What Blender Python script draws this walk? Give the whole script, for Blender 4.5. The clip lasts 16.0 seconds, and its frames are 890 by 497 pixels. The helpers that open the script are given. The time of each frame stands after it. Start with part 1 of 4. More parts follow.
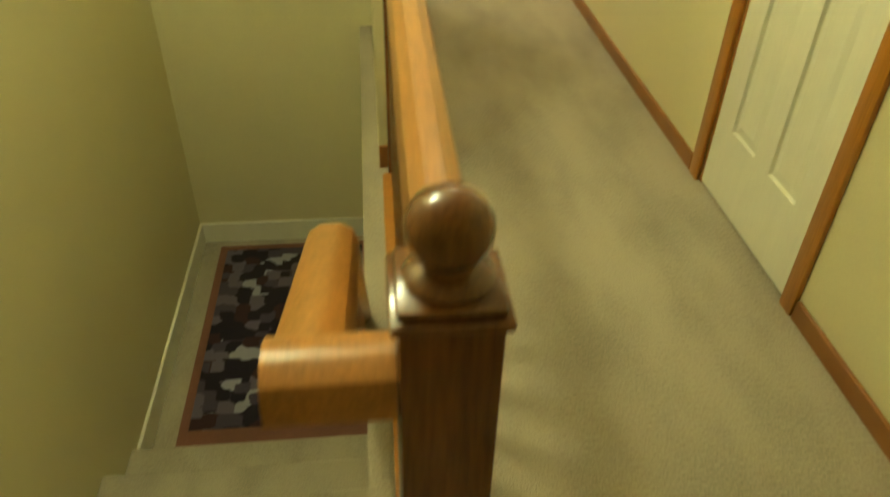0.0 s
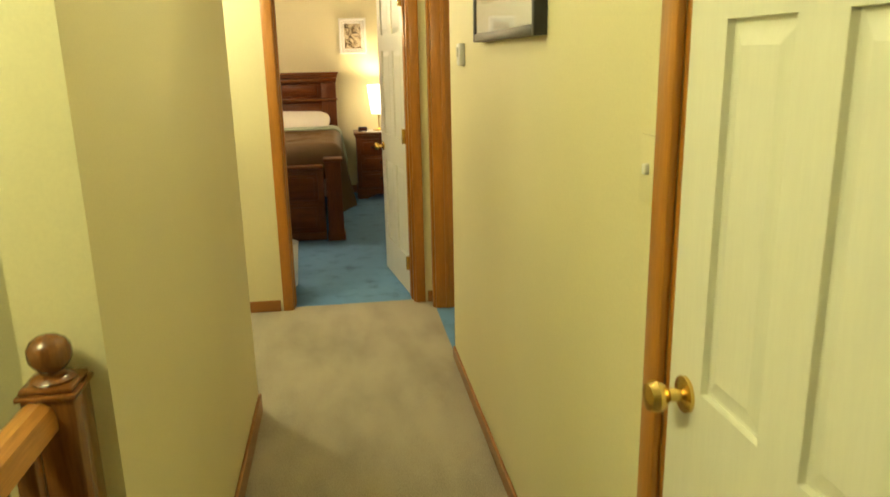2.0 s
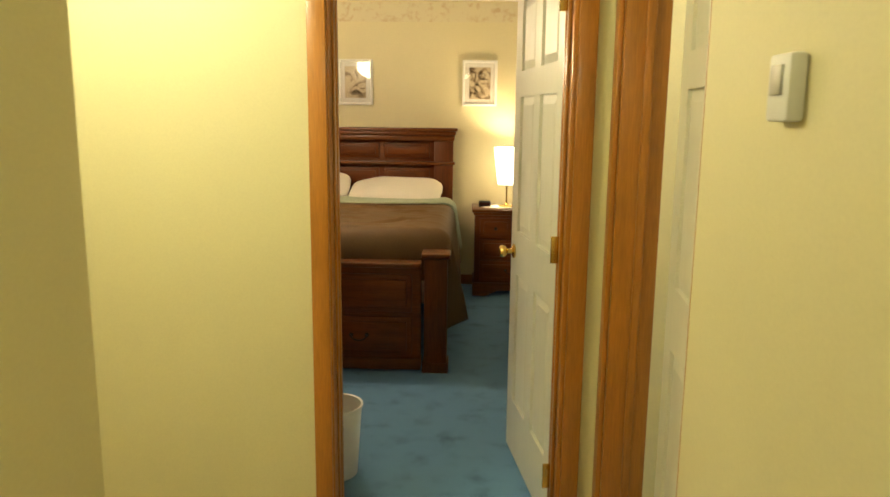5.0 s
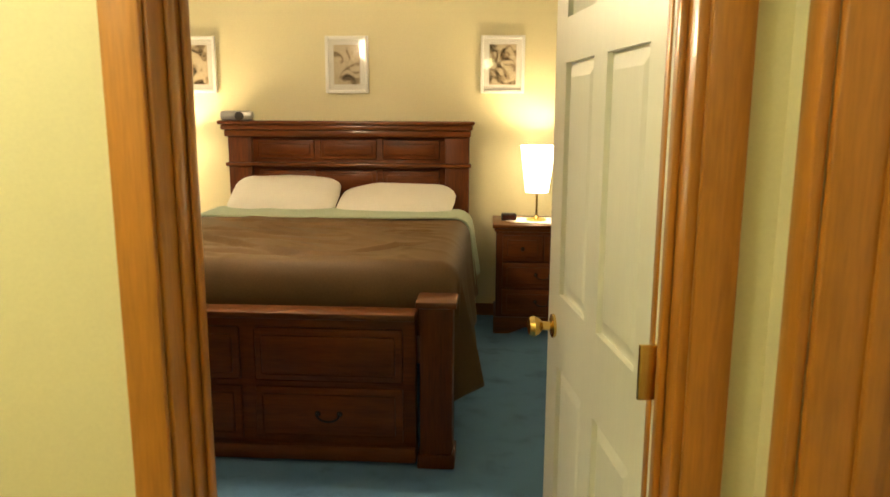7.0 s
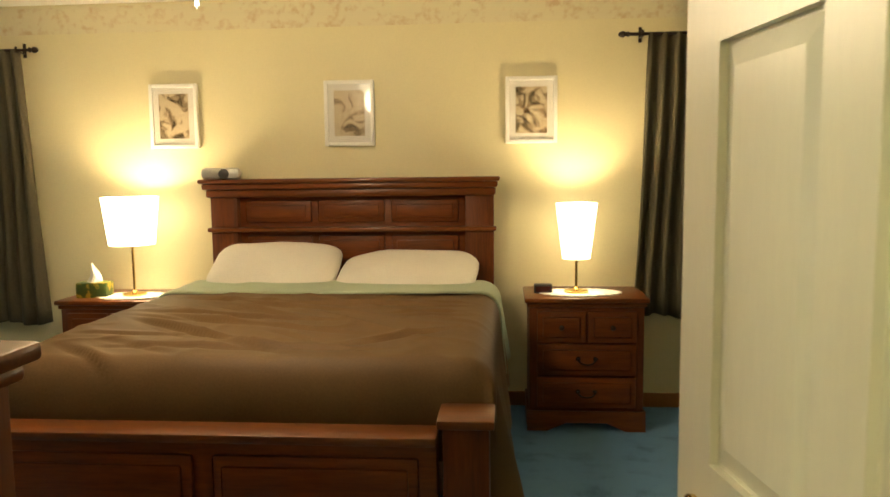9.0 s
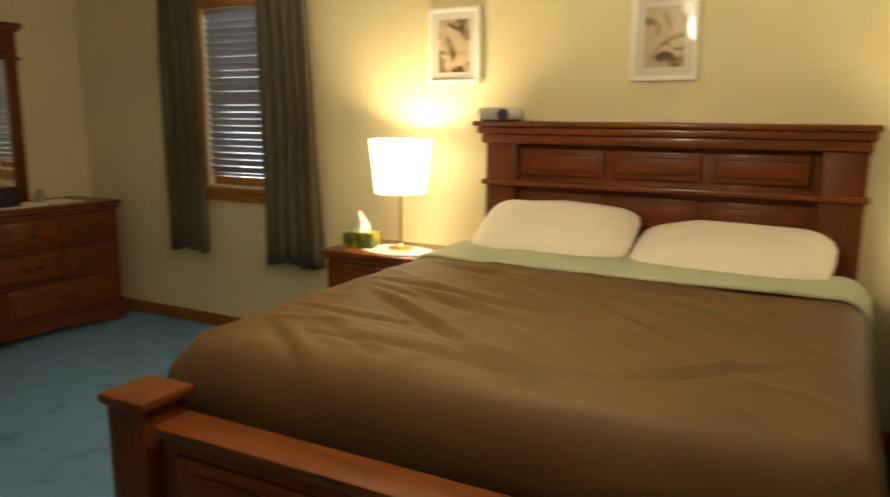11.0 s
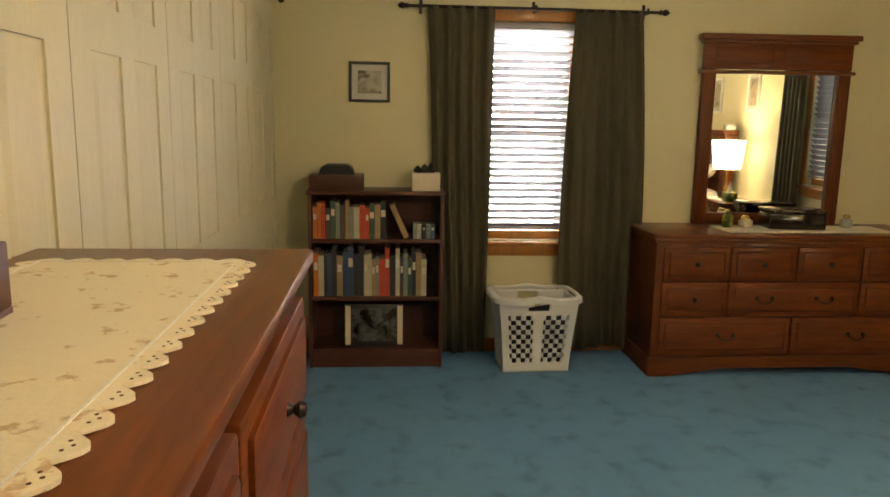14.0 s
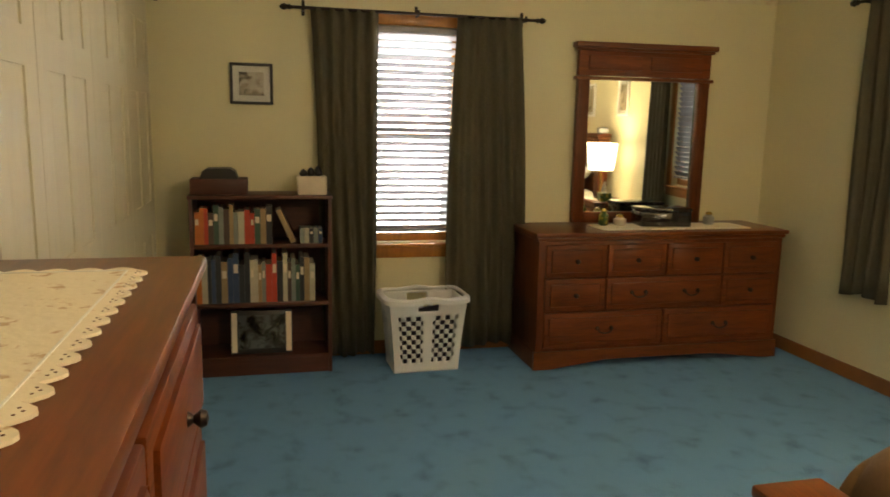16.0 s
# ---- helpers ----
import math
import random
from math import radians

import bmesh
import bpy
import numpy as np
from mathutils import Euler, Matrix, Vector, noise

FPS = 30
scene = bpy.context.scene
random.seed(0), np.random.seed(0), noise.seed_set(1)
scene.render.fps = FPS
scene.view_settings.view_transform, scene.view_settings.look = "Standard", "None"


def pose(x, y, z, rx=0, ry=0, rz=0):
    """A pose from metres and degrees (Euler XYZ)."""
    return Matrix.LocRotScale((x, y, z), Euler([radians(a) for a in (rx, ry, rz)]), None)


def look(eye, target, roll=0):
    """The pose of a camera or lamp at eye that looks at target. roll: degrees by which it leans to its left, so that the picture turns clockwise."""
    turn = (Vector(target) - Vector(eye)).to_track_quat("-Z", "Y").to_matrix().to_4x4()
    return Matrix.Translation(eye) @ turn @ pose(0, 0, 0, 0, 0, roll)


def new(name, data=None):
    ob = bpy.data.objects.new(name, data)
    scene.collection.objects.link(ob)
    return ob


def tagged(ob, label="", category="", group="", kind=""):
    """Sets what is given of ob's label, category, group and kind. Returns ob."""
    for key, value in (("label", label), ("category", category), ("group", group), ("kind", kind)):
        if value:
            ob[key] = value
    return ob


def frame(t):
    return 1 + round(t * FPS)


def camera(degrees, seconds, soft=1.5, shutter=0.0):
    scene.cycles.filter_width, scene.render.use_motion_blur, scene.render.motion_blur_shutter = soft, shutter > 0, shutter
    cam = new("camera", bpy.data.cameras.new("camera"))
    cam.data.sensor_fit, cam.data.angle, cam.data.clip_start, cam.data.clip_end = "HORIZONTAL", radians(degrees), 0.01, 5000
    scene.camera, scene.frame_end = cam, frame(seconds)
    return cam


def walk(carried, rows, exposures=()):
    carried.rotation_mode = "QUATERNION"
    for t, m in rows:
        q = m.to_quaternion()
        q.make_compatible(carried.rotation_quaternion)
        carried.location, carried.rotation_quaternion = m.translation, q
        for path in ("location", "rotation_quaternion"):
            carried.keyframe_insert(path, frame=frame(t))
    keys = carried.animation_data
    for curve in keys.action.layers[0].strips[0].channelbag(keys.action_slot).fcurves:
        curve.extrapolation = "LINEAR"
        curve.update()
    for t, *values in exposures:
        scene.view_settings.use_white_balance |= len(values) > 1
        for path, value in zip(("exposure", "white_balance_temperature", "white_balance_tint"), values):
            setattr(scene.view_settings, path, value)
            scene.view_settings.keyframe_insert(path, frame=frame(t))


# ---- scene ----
cam = camera(62.3, 16.0, 1.6, 0.3)
PATH = [
    (0, (0.402, 1.043, 1.330), (0.583, 2.624, 0.110), 1.4),
    (0.4, (0.482, 1.220, 1.425), (0.780, 2.869, 0.335), -0.4),
    (1, (0.620, 1.452, 1.480), (1.031, 3.224, 0.648), 0.2),
    (1.5, (0.867, 1.737, 1.481), (1.215, 3.598, 0.836), -1.0),
    (2, (0.983, 1.995, 1.499), (1.245, 3.913, 0.994), -1.2),
    (2.5, (1.026, 2.175, 1.53), (1.207, 4.123, 1.116), -1.1),
    (3, (1.058, 2.433, 1.515), (1.165, 4.397, 1.156), -1.5),
    (3.5, (1.1, 2.879, 1.519), (1.125, 4.848, 1.172), -0.6),
    (4, (1.064, 3.307, 1.492), (1.052, 5.28, 1.16), 0.1),
    (6.4, (1.094, 5.045, 1.452), (0.983, 7.003, 1.059), 0.4),
    (7, (1.117, 5.380, 1.433), (0.988, 7.341, 1.064), 0.2),
    (7.4, (1.095, 5.589, 1.405), (0.975, 7.562, 1.101), -0.1),
    (8, (1.088, 5.775, 1.390), (0.955, 7.761, 1.204), -0.5),
    (10.5, (0.877, 6.853, 1.376), (0.448, 8.782, 1.072), 1.0),
    (11, (0.862, 7.02, 1.382), (-0.071, 8.753, 1.028), 0.4),
    (11.5, (0.748, 7.147, 1.378), (-0.611, 8.565, 0.998), -0.2),
    (12, (0.647, 7.179, 1.399), (-0.958, 8.308, 1.01), 0.2),
    (12.5, (0.583, 7.2, 1.422), (-1.224, 7.969, 1.042), 0.1),
    (13, (0.546, 7.208, 1.413), (-1.369, 7.65, 1.045), 0.1),
    (13.5, (0.503, 7.209, 1.405), (-1.45, 7.45, 1.049), 0.6),
    (14, (0.474, 7.209, 1.407), (-1.49, 7.368, 1.065), 1.0),
    (14.5, (0.473, 7.181, 1.407), (-1.494, 7.348, 1.089), 1.4),
    (15, (0.48, 7.192, 1.413), (-1.486, 7.398, 1.109), 1.4),
    (15.5, (0.492, 7.197, 1.416), (-1.46, 7.501, 1.107), 1.4),
    (16, (0.498, 7.184, 1.411), (-1.419, 7.651, 1.081), 1.2),
]
EXPOSURES = [(0.0, 0.3), (0.6, 0.2), (1.2, 0.18), (1.7, 0.12), (2.5, -0.02), (3.0, -0.12), (3.8, -0.14), (6.3, -0.12), (7.5, -0.08), (8.2, -0.15), (10.5, -0.38), (12.0, -0.02), (13.0, 0.26), (14.5, 0.26), (16.0, 0.14)]
walk(cam, [(t, look(eye, target, roll)) for t, eye, target, roll in PATH], EXPOSURES)

# ---- plan (metres) ----
W, N, S, E = -3.9, 10.47, 6.515, 3.3        # bedroom faces
HF = 6.405                                 # hall face of the bedroom's door wall
HX = 1.505                                 # right wall of the hall
LX0, LX1 = 0.42, 0.56                      # left wall of the hall
CEIL = 2.40
LAND = -1.26                               # stair landing

# ---- world and lights ----
world = bpy.data.worlds.new("world")
scene.world = world
world.use_nodes = True
sky = world.node_tree.nodes.new("ShaderNodeTexSky")
sky.sky_type, sky.sun_disc = "NISHITA", False
sky.sun_elevation, sky.sun_rotation = radians(35), radians(20)
world.node_tree.links.new(sky.outputs[0], world.node_tree.nodes["Background"].inputs[0])
world.node_tree.nodes["Background"].inputs[1].default_value = 0.12


def lamp(name, kind, at, watts, colour, size=0.1, target=None, size_y=None):
    data = bpy.data.lights.new(name, kind)
    data.energy, data.color = watts, colour
    if kind == "AREA":
        data.size = size
        if size_y:
            data.shape, data.size_y = "RECTANGLE", size_y
    else:
        data.shadow_soft_size = size
    ob = new(name, data)
    ob.matrix_world = look(at, target) if target else pose(*at)
    return ob


WARM = (1.0, 0.74, 0.41)
sun = lamp("sun", "SUN", (0, 0, 30), 2.0, (1.0, 0.94, 0.85), 0.01)
sun.matrix_world = look((0, 0, 0), (0.45, -0.75, -0.65))
sun.data.angle = radians(0.6)
lamp("lamp_bulb_west", "POINT", (-1.11, 10.2, 1.17), 40, WARM, 0.05)
lamp("lamp_bulb_east", "POINT", (1.40, 10.2, 1.12), 40, WARM, 0.04)
lamp("fan_bulbs", "POINT", (-0.02, 8.60, 1.98), 55, (1.0, 0.76, 0.46), 0.12)
lamp("stair_bulb", "POINT", (-0.1, 2.6, 2.17), 40, (0.96, 1.0, 0.52), 0.1)
lamp("hall_bulb", "POINT", (0.98, 3.75, 2.17), 5.5, (0.96, 1.0, 0.52), 0.1)
lamp("west_window_daylight", "AREA", (W - 0.16, 8.05, 1.3), 40, (1.0, 0.95, 0.88), 0.45, (W + 2, 8.05, 0.9), 1.2)
lamp("north_window_daylight", "AREA", (-2.45, N + 0.16, 1.5), 4, (0.88, 0.94, 1.0), 0.5, (-2.45, N - 2, 1.0), 1.1)
lamp("north_window_daylight_b", "AREA", (2.42, N + 0.16, 1.5), 4, (0.88, 0.94, 1.0), 0.5, (2.42, N - 2, 1.0), 1.1)
# side room: unseen source, added to light the carpet behind the ajar door
lamp("side_room_unseen_bulb", "POINT", (2.3, 5.6, 2.17), 30, (1.0, 0.94, 0.72), 0.1)
lamp("passage_bulb", "POINT", (0.0, 5.72, 2.17), 40, (1.0, 0.97, 0.62), 0.1)


# ---- materials ----
def material(name, colour, rough=0.5, metal=0.0, grain=40.0, vary=0.12, bump=0.1, stretch=(1, 1, 1), big=3.0, coat=0.0, emit=0.0,
             object_random=0.0, second=None, detail=4, spec=0.5, contrast=(0.35, 0.65)):
    """A surface with variation at two scales and a fine bump."""
    m = bpy.data.materials.new(name)
    m.use_nodes = True
    nt = m.node_tree
    bs = nt.nodes["Principled BSDF"]
    bs.inputs["Roughness"].default_value, bs.inputs["Metallic"].default_value = rough, metal
    bs.inputs["Coat Weight"].default_value = coat
    bs.inputs["Specular IOR Level"].default_value = spec
    co = nt.nodes.new("ShaderNodeTexCoord")
    mp = nt.nodes.new("ShaderNodeMapping")
    mp.inputs["Scale"].default_value = stretch
    nt.links.new(co.outputs["Object"], mp.inputs[0])
    fine, coarse = nt.nodes.new("ShaderNodeTexNoise"), nt.nodes.new("ShaderNodeTexNoise")
    fine.inputs["Scale"].default_value, fine.inputs["Detail"].default_value = grain, 5
    coarse.inputs["Scale"].default_value, coarse.inputs["Detail"].default_value = big, detail
    for n in (fine, coarse):
        nt.links.new(mp.outputs[0], n.inputs["Vector"])
    add = nt.nodes.new("ShaderNodeMath")
    add.operation = "ADD"
    nt.links.new(fine.outputs[0], add.inputs[0])
    nt.links.new(coarse.outputs[0], add.inputs[1])
    half = nt.nodes.new("ShaderNodeMath")
    half.operation = "MULTIPLY"
    half.inputs[1].default_value = 0.5
    nt.links.new(add.outputs[0], half.inputs[0])
    ramp = nt.nodes.new("ShaderNodeValToRGB")
    ramp.color_ramp.elements[0].position, ramp.color_ramp.elements[1].position = contrast
    dark = second or [c * (1 - vary) for c in colour]
    lite = colour if second else [min(1, c * (1 + vary)) for c in colour]
    ramp.color_ramp.elements[0].color = (*dark, 1)
    ramp.color_ramp.elements[1].color = (*lite, 1)
    nt.links.new(half.outputs[0], ramp.inputs[0])
    out = ramp.outputs[0]
    if object_random:
        info, hsv = nt.nodes.new("ShaderNodeObjectInfo"), nt.nodes.new("ShaderNodeHueSaturation")
        rng = nt.nodes.new("ShaderNodeMapRange")
        rng.inputs[3].default_value, rng.inputs[4].default_value = 1 - object_random, 1 + object_random
        nt.links.new(info.outputs["Random"], rng.inputs[0])
        nt.links.new(rng.outputs[0], hsv.inputs["Value"])
        nt.links.new(out, hsv.inputs["Color"])
        out = hsv.outputs[0]
    nt.links.new(out, bs.inputs["Base Color"])
    if bump:
        b = nt.nodes.new("ShaderNodeBump")
        b.inputs["Strength"].default_value, b.inputs["Distance"].default_value = bump, 0.004
        nt.links.new(fine.outputs[0], b.inputs["Height"])
        nt.links.new(b.outputs[0], bs.inputs["Normal"])
    if emit:
        nt.links.new(out, bs.inputs["Emission Color"])
        bs.inputs["Emission Strength"].default_value = emit
    return m


def glowing(name, colour, strength):
    m = bpy.data.materials.new(name)
    m.use_nodes = True
    bs = m.node_tree.nodes["Principled BSDF"]
    bs.inputs["Base Color"].default_value = (0.8, 0.8, 0.78, 1)
    bs.inputs["Emission Color"].default_value = (*colour, 1)
    bs.inputs["Emission Strength"].default_value = strength
    return m


def glass_like(name, mirror=False):
    m = bpy.data.materials.new(name)
    m.use_nodes = True
    bs = m.node_tree.nodes["Principled BSDF"]
    bs.inputs["Roughness"].default_value = 0.02
    if mirror:
        bs.inputs["Metallic"].default_value = 1.0
        bs.inputs["Base Color"].default_value = (0.88, 0.9, 0.88, 1)
    else:
        bs.inputs["Transmission Weight"].default_value = 1.0
        bs.inputs["IOR"].default_value = 1.45
    return m


def patchwork(name):
    """Woven pile in squarish patches of plum, slate and off-white."""
    m = material(name, (0.1, 0.1, 0.1), 0.95, grain=120, bump=0.8, spec=0.2)
    nt = m.node_tree
    co, vo, ramp = (nt.nodes.new(k) for k in ("ShaderNodeTexCoord", "ShaderNodeTexVoronoi", "ShaderNodeValToRGB"))
    vo.distance = "CHEBYCHEV"
    vo.inputs["Scale"].default_value, vo.inputs["Randomness"].default_value = 15, 0.7
    sep = nt.nodes.new("ShaderNodeSeparateColor")
    nt.links.new(co.outputs["Object"], vo.inputs["Vector"])
    nt.links.new(vo.outputs["Color"], sep.inputs[0])
    nt.links.new(sep.outputs[0], ramp.inputs[0])
    cr = ramp.color_ramp
    cr.interpolation = "CONSTANT"
    cr.elements[0].color = (0.022, 0.017, 0.028, 1)
    cr.elements[1].position, cr.elements[1].color = 0.4, (0.07, 0.055, 0.085, 1)
    for p, c in ((0.62, (0.13, 0.11, 0.15, 1)), (0.78, (0.05, 0.025, 0.03, 1)), (0.9, (0.30, 0.30, 0.36, 1))):
        cr.elements.new(p).color = c
    nt.links.new(ramp.outputs[0], nt.nodes["Principled BSDF"].inputs["Base Color"])
    return m


M_WALL = material("wall_paint", (0.675, 0.612, 0.375), 0.55, grain=150, vary=0.035, bump=0.12, big=1.5)
M_CEIL = material("ceiling_paint", (0.78, 0.76, 0.66), 0.8, grain=90, vary=0.04, bump=0.3)
M_WHITE = material("white_door_paint", (0.76, 0.74, 0.62), 0.35, grain=30, vary=0.03, bump=0.06, stretch=(6, 6, 0.6))
M_CREAM = material("cream_closet_paint", (0.60, 0.54, 0.37), 0.5, grain=30, vary=0.04, bump=0.06, stretch=(6, 6, 0.6))
M_OAK = material("golden_oak_trim", (0.40, 0.155, 0.018), 0.35, grain=22, vary=0.2, bump=0.12, stretch=(9, 9, 0.7), coat=0.25)
M_OAKR = material("golden_oak_rail", (0.40, 0.165, 0.034), 0.3, grain=22, vary=0.25, bump=0.08, stretch=(9, 0.7, 9), coat=0.4)
M_OAKH = material("golden_oak_level", (0.27, 0.105, 0.02), 0.4, grain=10, vary=0.15, bump=0.05, coat=0.2)
M_NEWEL = material("oak_newel", (0.15, 0.05, 0.01), 0.2, grain=22, vary=0.3, bump=0.08, stretch=(9, 9, 0.7), coat=0.4)
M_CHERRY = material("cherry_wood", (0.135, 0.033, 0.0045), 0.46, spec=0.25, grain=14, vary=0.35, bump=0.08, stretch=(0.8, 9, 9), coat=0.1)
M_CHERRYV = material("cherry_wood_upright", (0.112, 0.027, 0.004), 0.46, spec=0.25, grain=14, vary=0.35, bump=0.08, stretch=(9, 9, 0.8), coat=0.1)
M_CHERRYT = material("cherry_top", (0.135, 0.037, 0.006), 0.36, spec=0.3, grain=14, vary=0.3, bump=0.05, stretch=(0.8, 9, 9), coat=0.2)
M_DARKW = material("dark_bookcase_wood", (0.075, 0.022, 0.012), 0.45, grain=14, vary=0.3, bump=0.06, stretch=(0.8, 0.8, 9))
M_BLUE = material("blue_carpet", (0.13, 0.285, 0.50), 0.95, grain=260, bump=0.9, big=7.5, detail=12, second=(0.06, 0.15, 0.275), contrast=(0.38, 0.46))
M_BEIGE = material("beige_carpet", (0.42, 0.365, 0.27), 0.95, grain=260, bump=0.9, big=5.0, detail=12, stretch=(1, 0.4, 1), second=(0.27, 0.235, 0.18), contrast=(0.36, 0.56))
M_CURTAIN = material("olive_curtain_cloth", (0.074, 0.063, 0.035), 0.85, grain=180, vary=0.25, bump=0.3, stretch=(1, 1, 0.4))
M_BROWN = material("brown_comforter_satin", (0.115, 0.066, 0.025), 0.62, spec=0.25, grain=120, vary=0.12, bump=0.15, big=4)
M_SHEET = material("pale_green_sheet", (0.36, 0.42, 0.30), 0.8, grain=140, vary=0.08, bump=0.2)
M_PILLOW = material("white_pillow_cotton", (0.72, 0.68, 0.60), 0.85, grain=140, vary=0.06, bump=0.2)
M_LACE = material("cream_lace_cloth", (0.80, 0.72, 0.56), 0.9, grain=60, bump=0.5, big=15, detail=1, second=(0.58, 0.42, 0.27), contrast=(0.375, 0.42))
M_EYELET = material("eyelet_shadowed_wood", (0.10, 0.03, 0.008), 0.6, grain=60)
M_DOILY = material("white_doily", (0.82, 0.80, 0.74), 0.9, grain=160, vary=0.08, bump=0.6)
M_BRASS = material("polished_brass", (0.75, 0.53, 0.17), 0.22, 1.0, grain=60, vary=0.1, bump=0.03)
M_DARKMET = material("dark_bronze", (0.035, 0.025, 0.02), 0.4, 0.8, grain=60, vary=0.2, bump=0.05)
M_BLACK = material("black_plastic", (0.02, 0.018, 0.018), 0.4, grain=60, vary=0.2, bump=0.04)
M_SILVER = material("silver_plastic", (0.42, 0.42, 0.40), 0.35, 0.4, grain=60, vary=0.1, bump=0.03)
M_PLASTIC = material("white_basket_plastic", (0.74, 0.73, 0.72), 0.4, grain=40, vary=0.03, bump=0.04)
M_FRAMEW = material("white_frame_paint", (0.78, 0.77, 0.72), 0.4, grain=40, vary=0.04, bump=0.04)
M_MAT = material("picture_mount_card", (0.80, 0.78, 0.70), 0.8, grain=90, vary=0.03, bump=0.1)
M_SLAT = material("blind_slat", (0.36, 0.35, 0.37), 0.5, grain=40, vary=0.04, bump=0.04)
M_RUG = patchwork("patchwork_rug")
M_RUGE = material("rug_border", (0.20, 0.085, 0.06), 0.95, grain=120, vary=0.2, bump=0.8)
M_SHADEW = glowing("lamp_shade_lit", (1.0, 0.80, 0.48), 7.0)
M_GLOBE = glowing("globe_lit", (1.0, 0.86, 0.62), 9.0)
M_MIRROR = glass_like("mirror_glass", True)
M_GLASS = glass_like("window_glass")
M_OUT = glowing("overcast_distance", (0.86, 0.94, 1.0), 1.0)
M_CARD = material("cream_card_box", (0.70, 0.60, 0.46), 0.7, grain=40, vary=0.05)
M_GREEN = material("green_print_box", (0.05, 0.09, 0.015), 0.5, grain=20, big=30, second=(0.40, 0.30, 0.03), bump=0.02, contrast=(0.42, 0.5))
M_BORDER = material("floral_border_paper", (0.66, 0.60, 0.40), 0.7, grain=26, bump=0.05, big=11, second=(0.56, 0.43, 0.25), contrast=(0.36, 0.50))


def sepia(name, seed, tint=(1.0, 0.86, 0.66), lift=0.0):
    """A print: soft light and dark shapes."""
    m = bpy.data.materials.new(name)
    m.use_nodes = True
    nt = m.node_tree
    bs = nt.nodes["Principled BSDF"]
    bs.inputs["Roughness"].default_value = 0.12
    co, mp = nt.nodes.new("ShaderNodeTexCoord"), nt.nodes.new("ShaderNodeMapping")
    mp.inputs["Location"].default_value = (seed * 3.1, seed * 1.7, seed * 2.3)
    n1 = nt.nodes.new("ShaderNodeTexNoise")
    n1.inputs["Scale"].default_value, n1.inputs["Detail"].default_value, n1.inputs["Distortion"].default_value = 11, 3, 1.2
    ramp = nt.nodes.new("ShaderNodeValToRGB")
    e = ramp.color_ramp.elements
    e[0].position, e[0].color = 0.40 - lift, (0.07 * tint[0], 0.06 * tint[1], 0.04 * tint[2], 1)
    e[1].position, e[1].color = 0.58 - lift, (0.62 * tint[0], 0.60 * tint[1], 0.52 * tint[2], 1)
    mid = e.new(0.49 - lift)
    mid.color = (0.30 * tint[0], 0.26 * tint[1], 0.2 * tint[2], 1)
    nt.links.new(co.outputs["Object"], mp.inputs[0])
    nt.links.new(mp.outputs[0], n1.inputs["Vector"])
    nt.links.new(n1.outputs[0], ramp.inputs[0])
    nt.links.new(ramp.outputs[0], bs.inputs["Base Color"])
    return m


# ---- mesh helpers ----
def add_box(bm, x0, y0, z0, x1, y1, z1, bevel=0.0):
    """One box, with rounded edges where bevel is given."""
    vs = bmesh.ops.create_cube(bm, size=1.0)["verts"]
    for v in vs:
        v.co = Vector(((x0 + x1) / 2 + v.co.x * (x1 - x0), (y0 + y1) / 2 + v.co.y * (y1 - y0), (z0 + z1) / 2 + v.co.z * (z1 - z0)))
    if bevel:
        es = list({e for v in vs for e in v.link_edges})
        bmesh.ops.bevel(bm, geom=es, offset=bevel, segments=2, affect="EDGES", profile=0.5)
    return bm


def boxes(*specs, bevel=0.003):
    out = bmesh.new()
    for s in specs:
        one = bmesh.new()
        add_box(one, *s, bevel=bevel)
        join(out, one)
    return out


def join(out, one, m=None):
    if m is not None:
        one.transform(m)
    data = bpy.data.meshes.new("tmp")
    one.to_mesh(data)
    out.from_mesh(data)
    bpy.data.meshes.remove(data)
    one.free()
    return out


def lathe(profile, steps=20, m=None):
    """A turned shape: (radius, height) pairs about z."""
    bm = bmesh.new()
    rings = []
    for r, z in profile:
        rings.append([bm.verts.new((max(r, 0.0004) * math.cos(2 * math.pi * k / steps), max(r, 0.0004) * math.sin(2 * math.pi * k / steps), z)) for k in range(steps)])
    for a, b in zip(rings, rings[1:]):
        for k in range(steps):
            bm.faces.new((a[k], a[(k + 1) % steps], b[(k + 1) % steps], b[k]))
    bm.faces.new(rings[0][::-1])
    bm.faces.new(rings[-1])
    if m is not None:
        bm.transform(m)
    return bm


def prism(outline, y0, y1):
    """An outline of (x, z) pairs drawn out along y."""
    bm = bmesh.new()
    a = [bm.verts.new((x, y0, z)) for x, z in outline]
    b = [bm.verts.new((x, y1, z)) for x, z in outline]
    bm.faces.new(a)
    bm.faces.new(b[::-1])
    for k in range(len(a)):
        bm.faces.new((a[k - 1], a[k], b[k], b[k - 1]))
    bmesh.ops.recalc_face_normals(bm, faces=bm.faces)
    return bm


def mesh_object(name, bm, mat, smooth=None):
    data = bpy.data.meshes.new(name)
    bmesh.ops.recalc_face_normals(bm, faces=bm.faces)
    bm.to_mesh(data)
    bm.free()
    data.materials.append(mat)
    if smooth is not None:
        for p in data.polygons:
            p.use_smooth = True
        if smooth:
            data.set_sharp_from_angle(angle=radians(smooth))
    return new(name, data)


def part(name, bm, mat, parent, label="", smooth=35):
    ob = mesh_object(name, bm, mat, smooth)
    ob.parent = parent
    return tagged(ob, label)


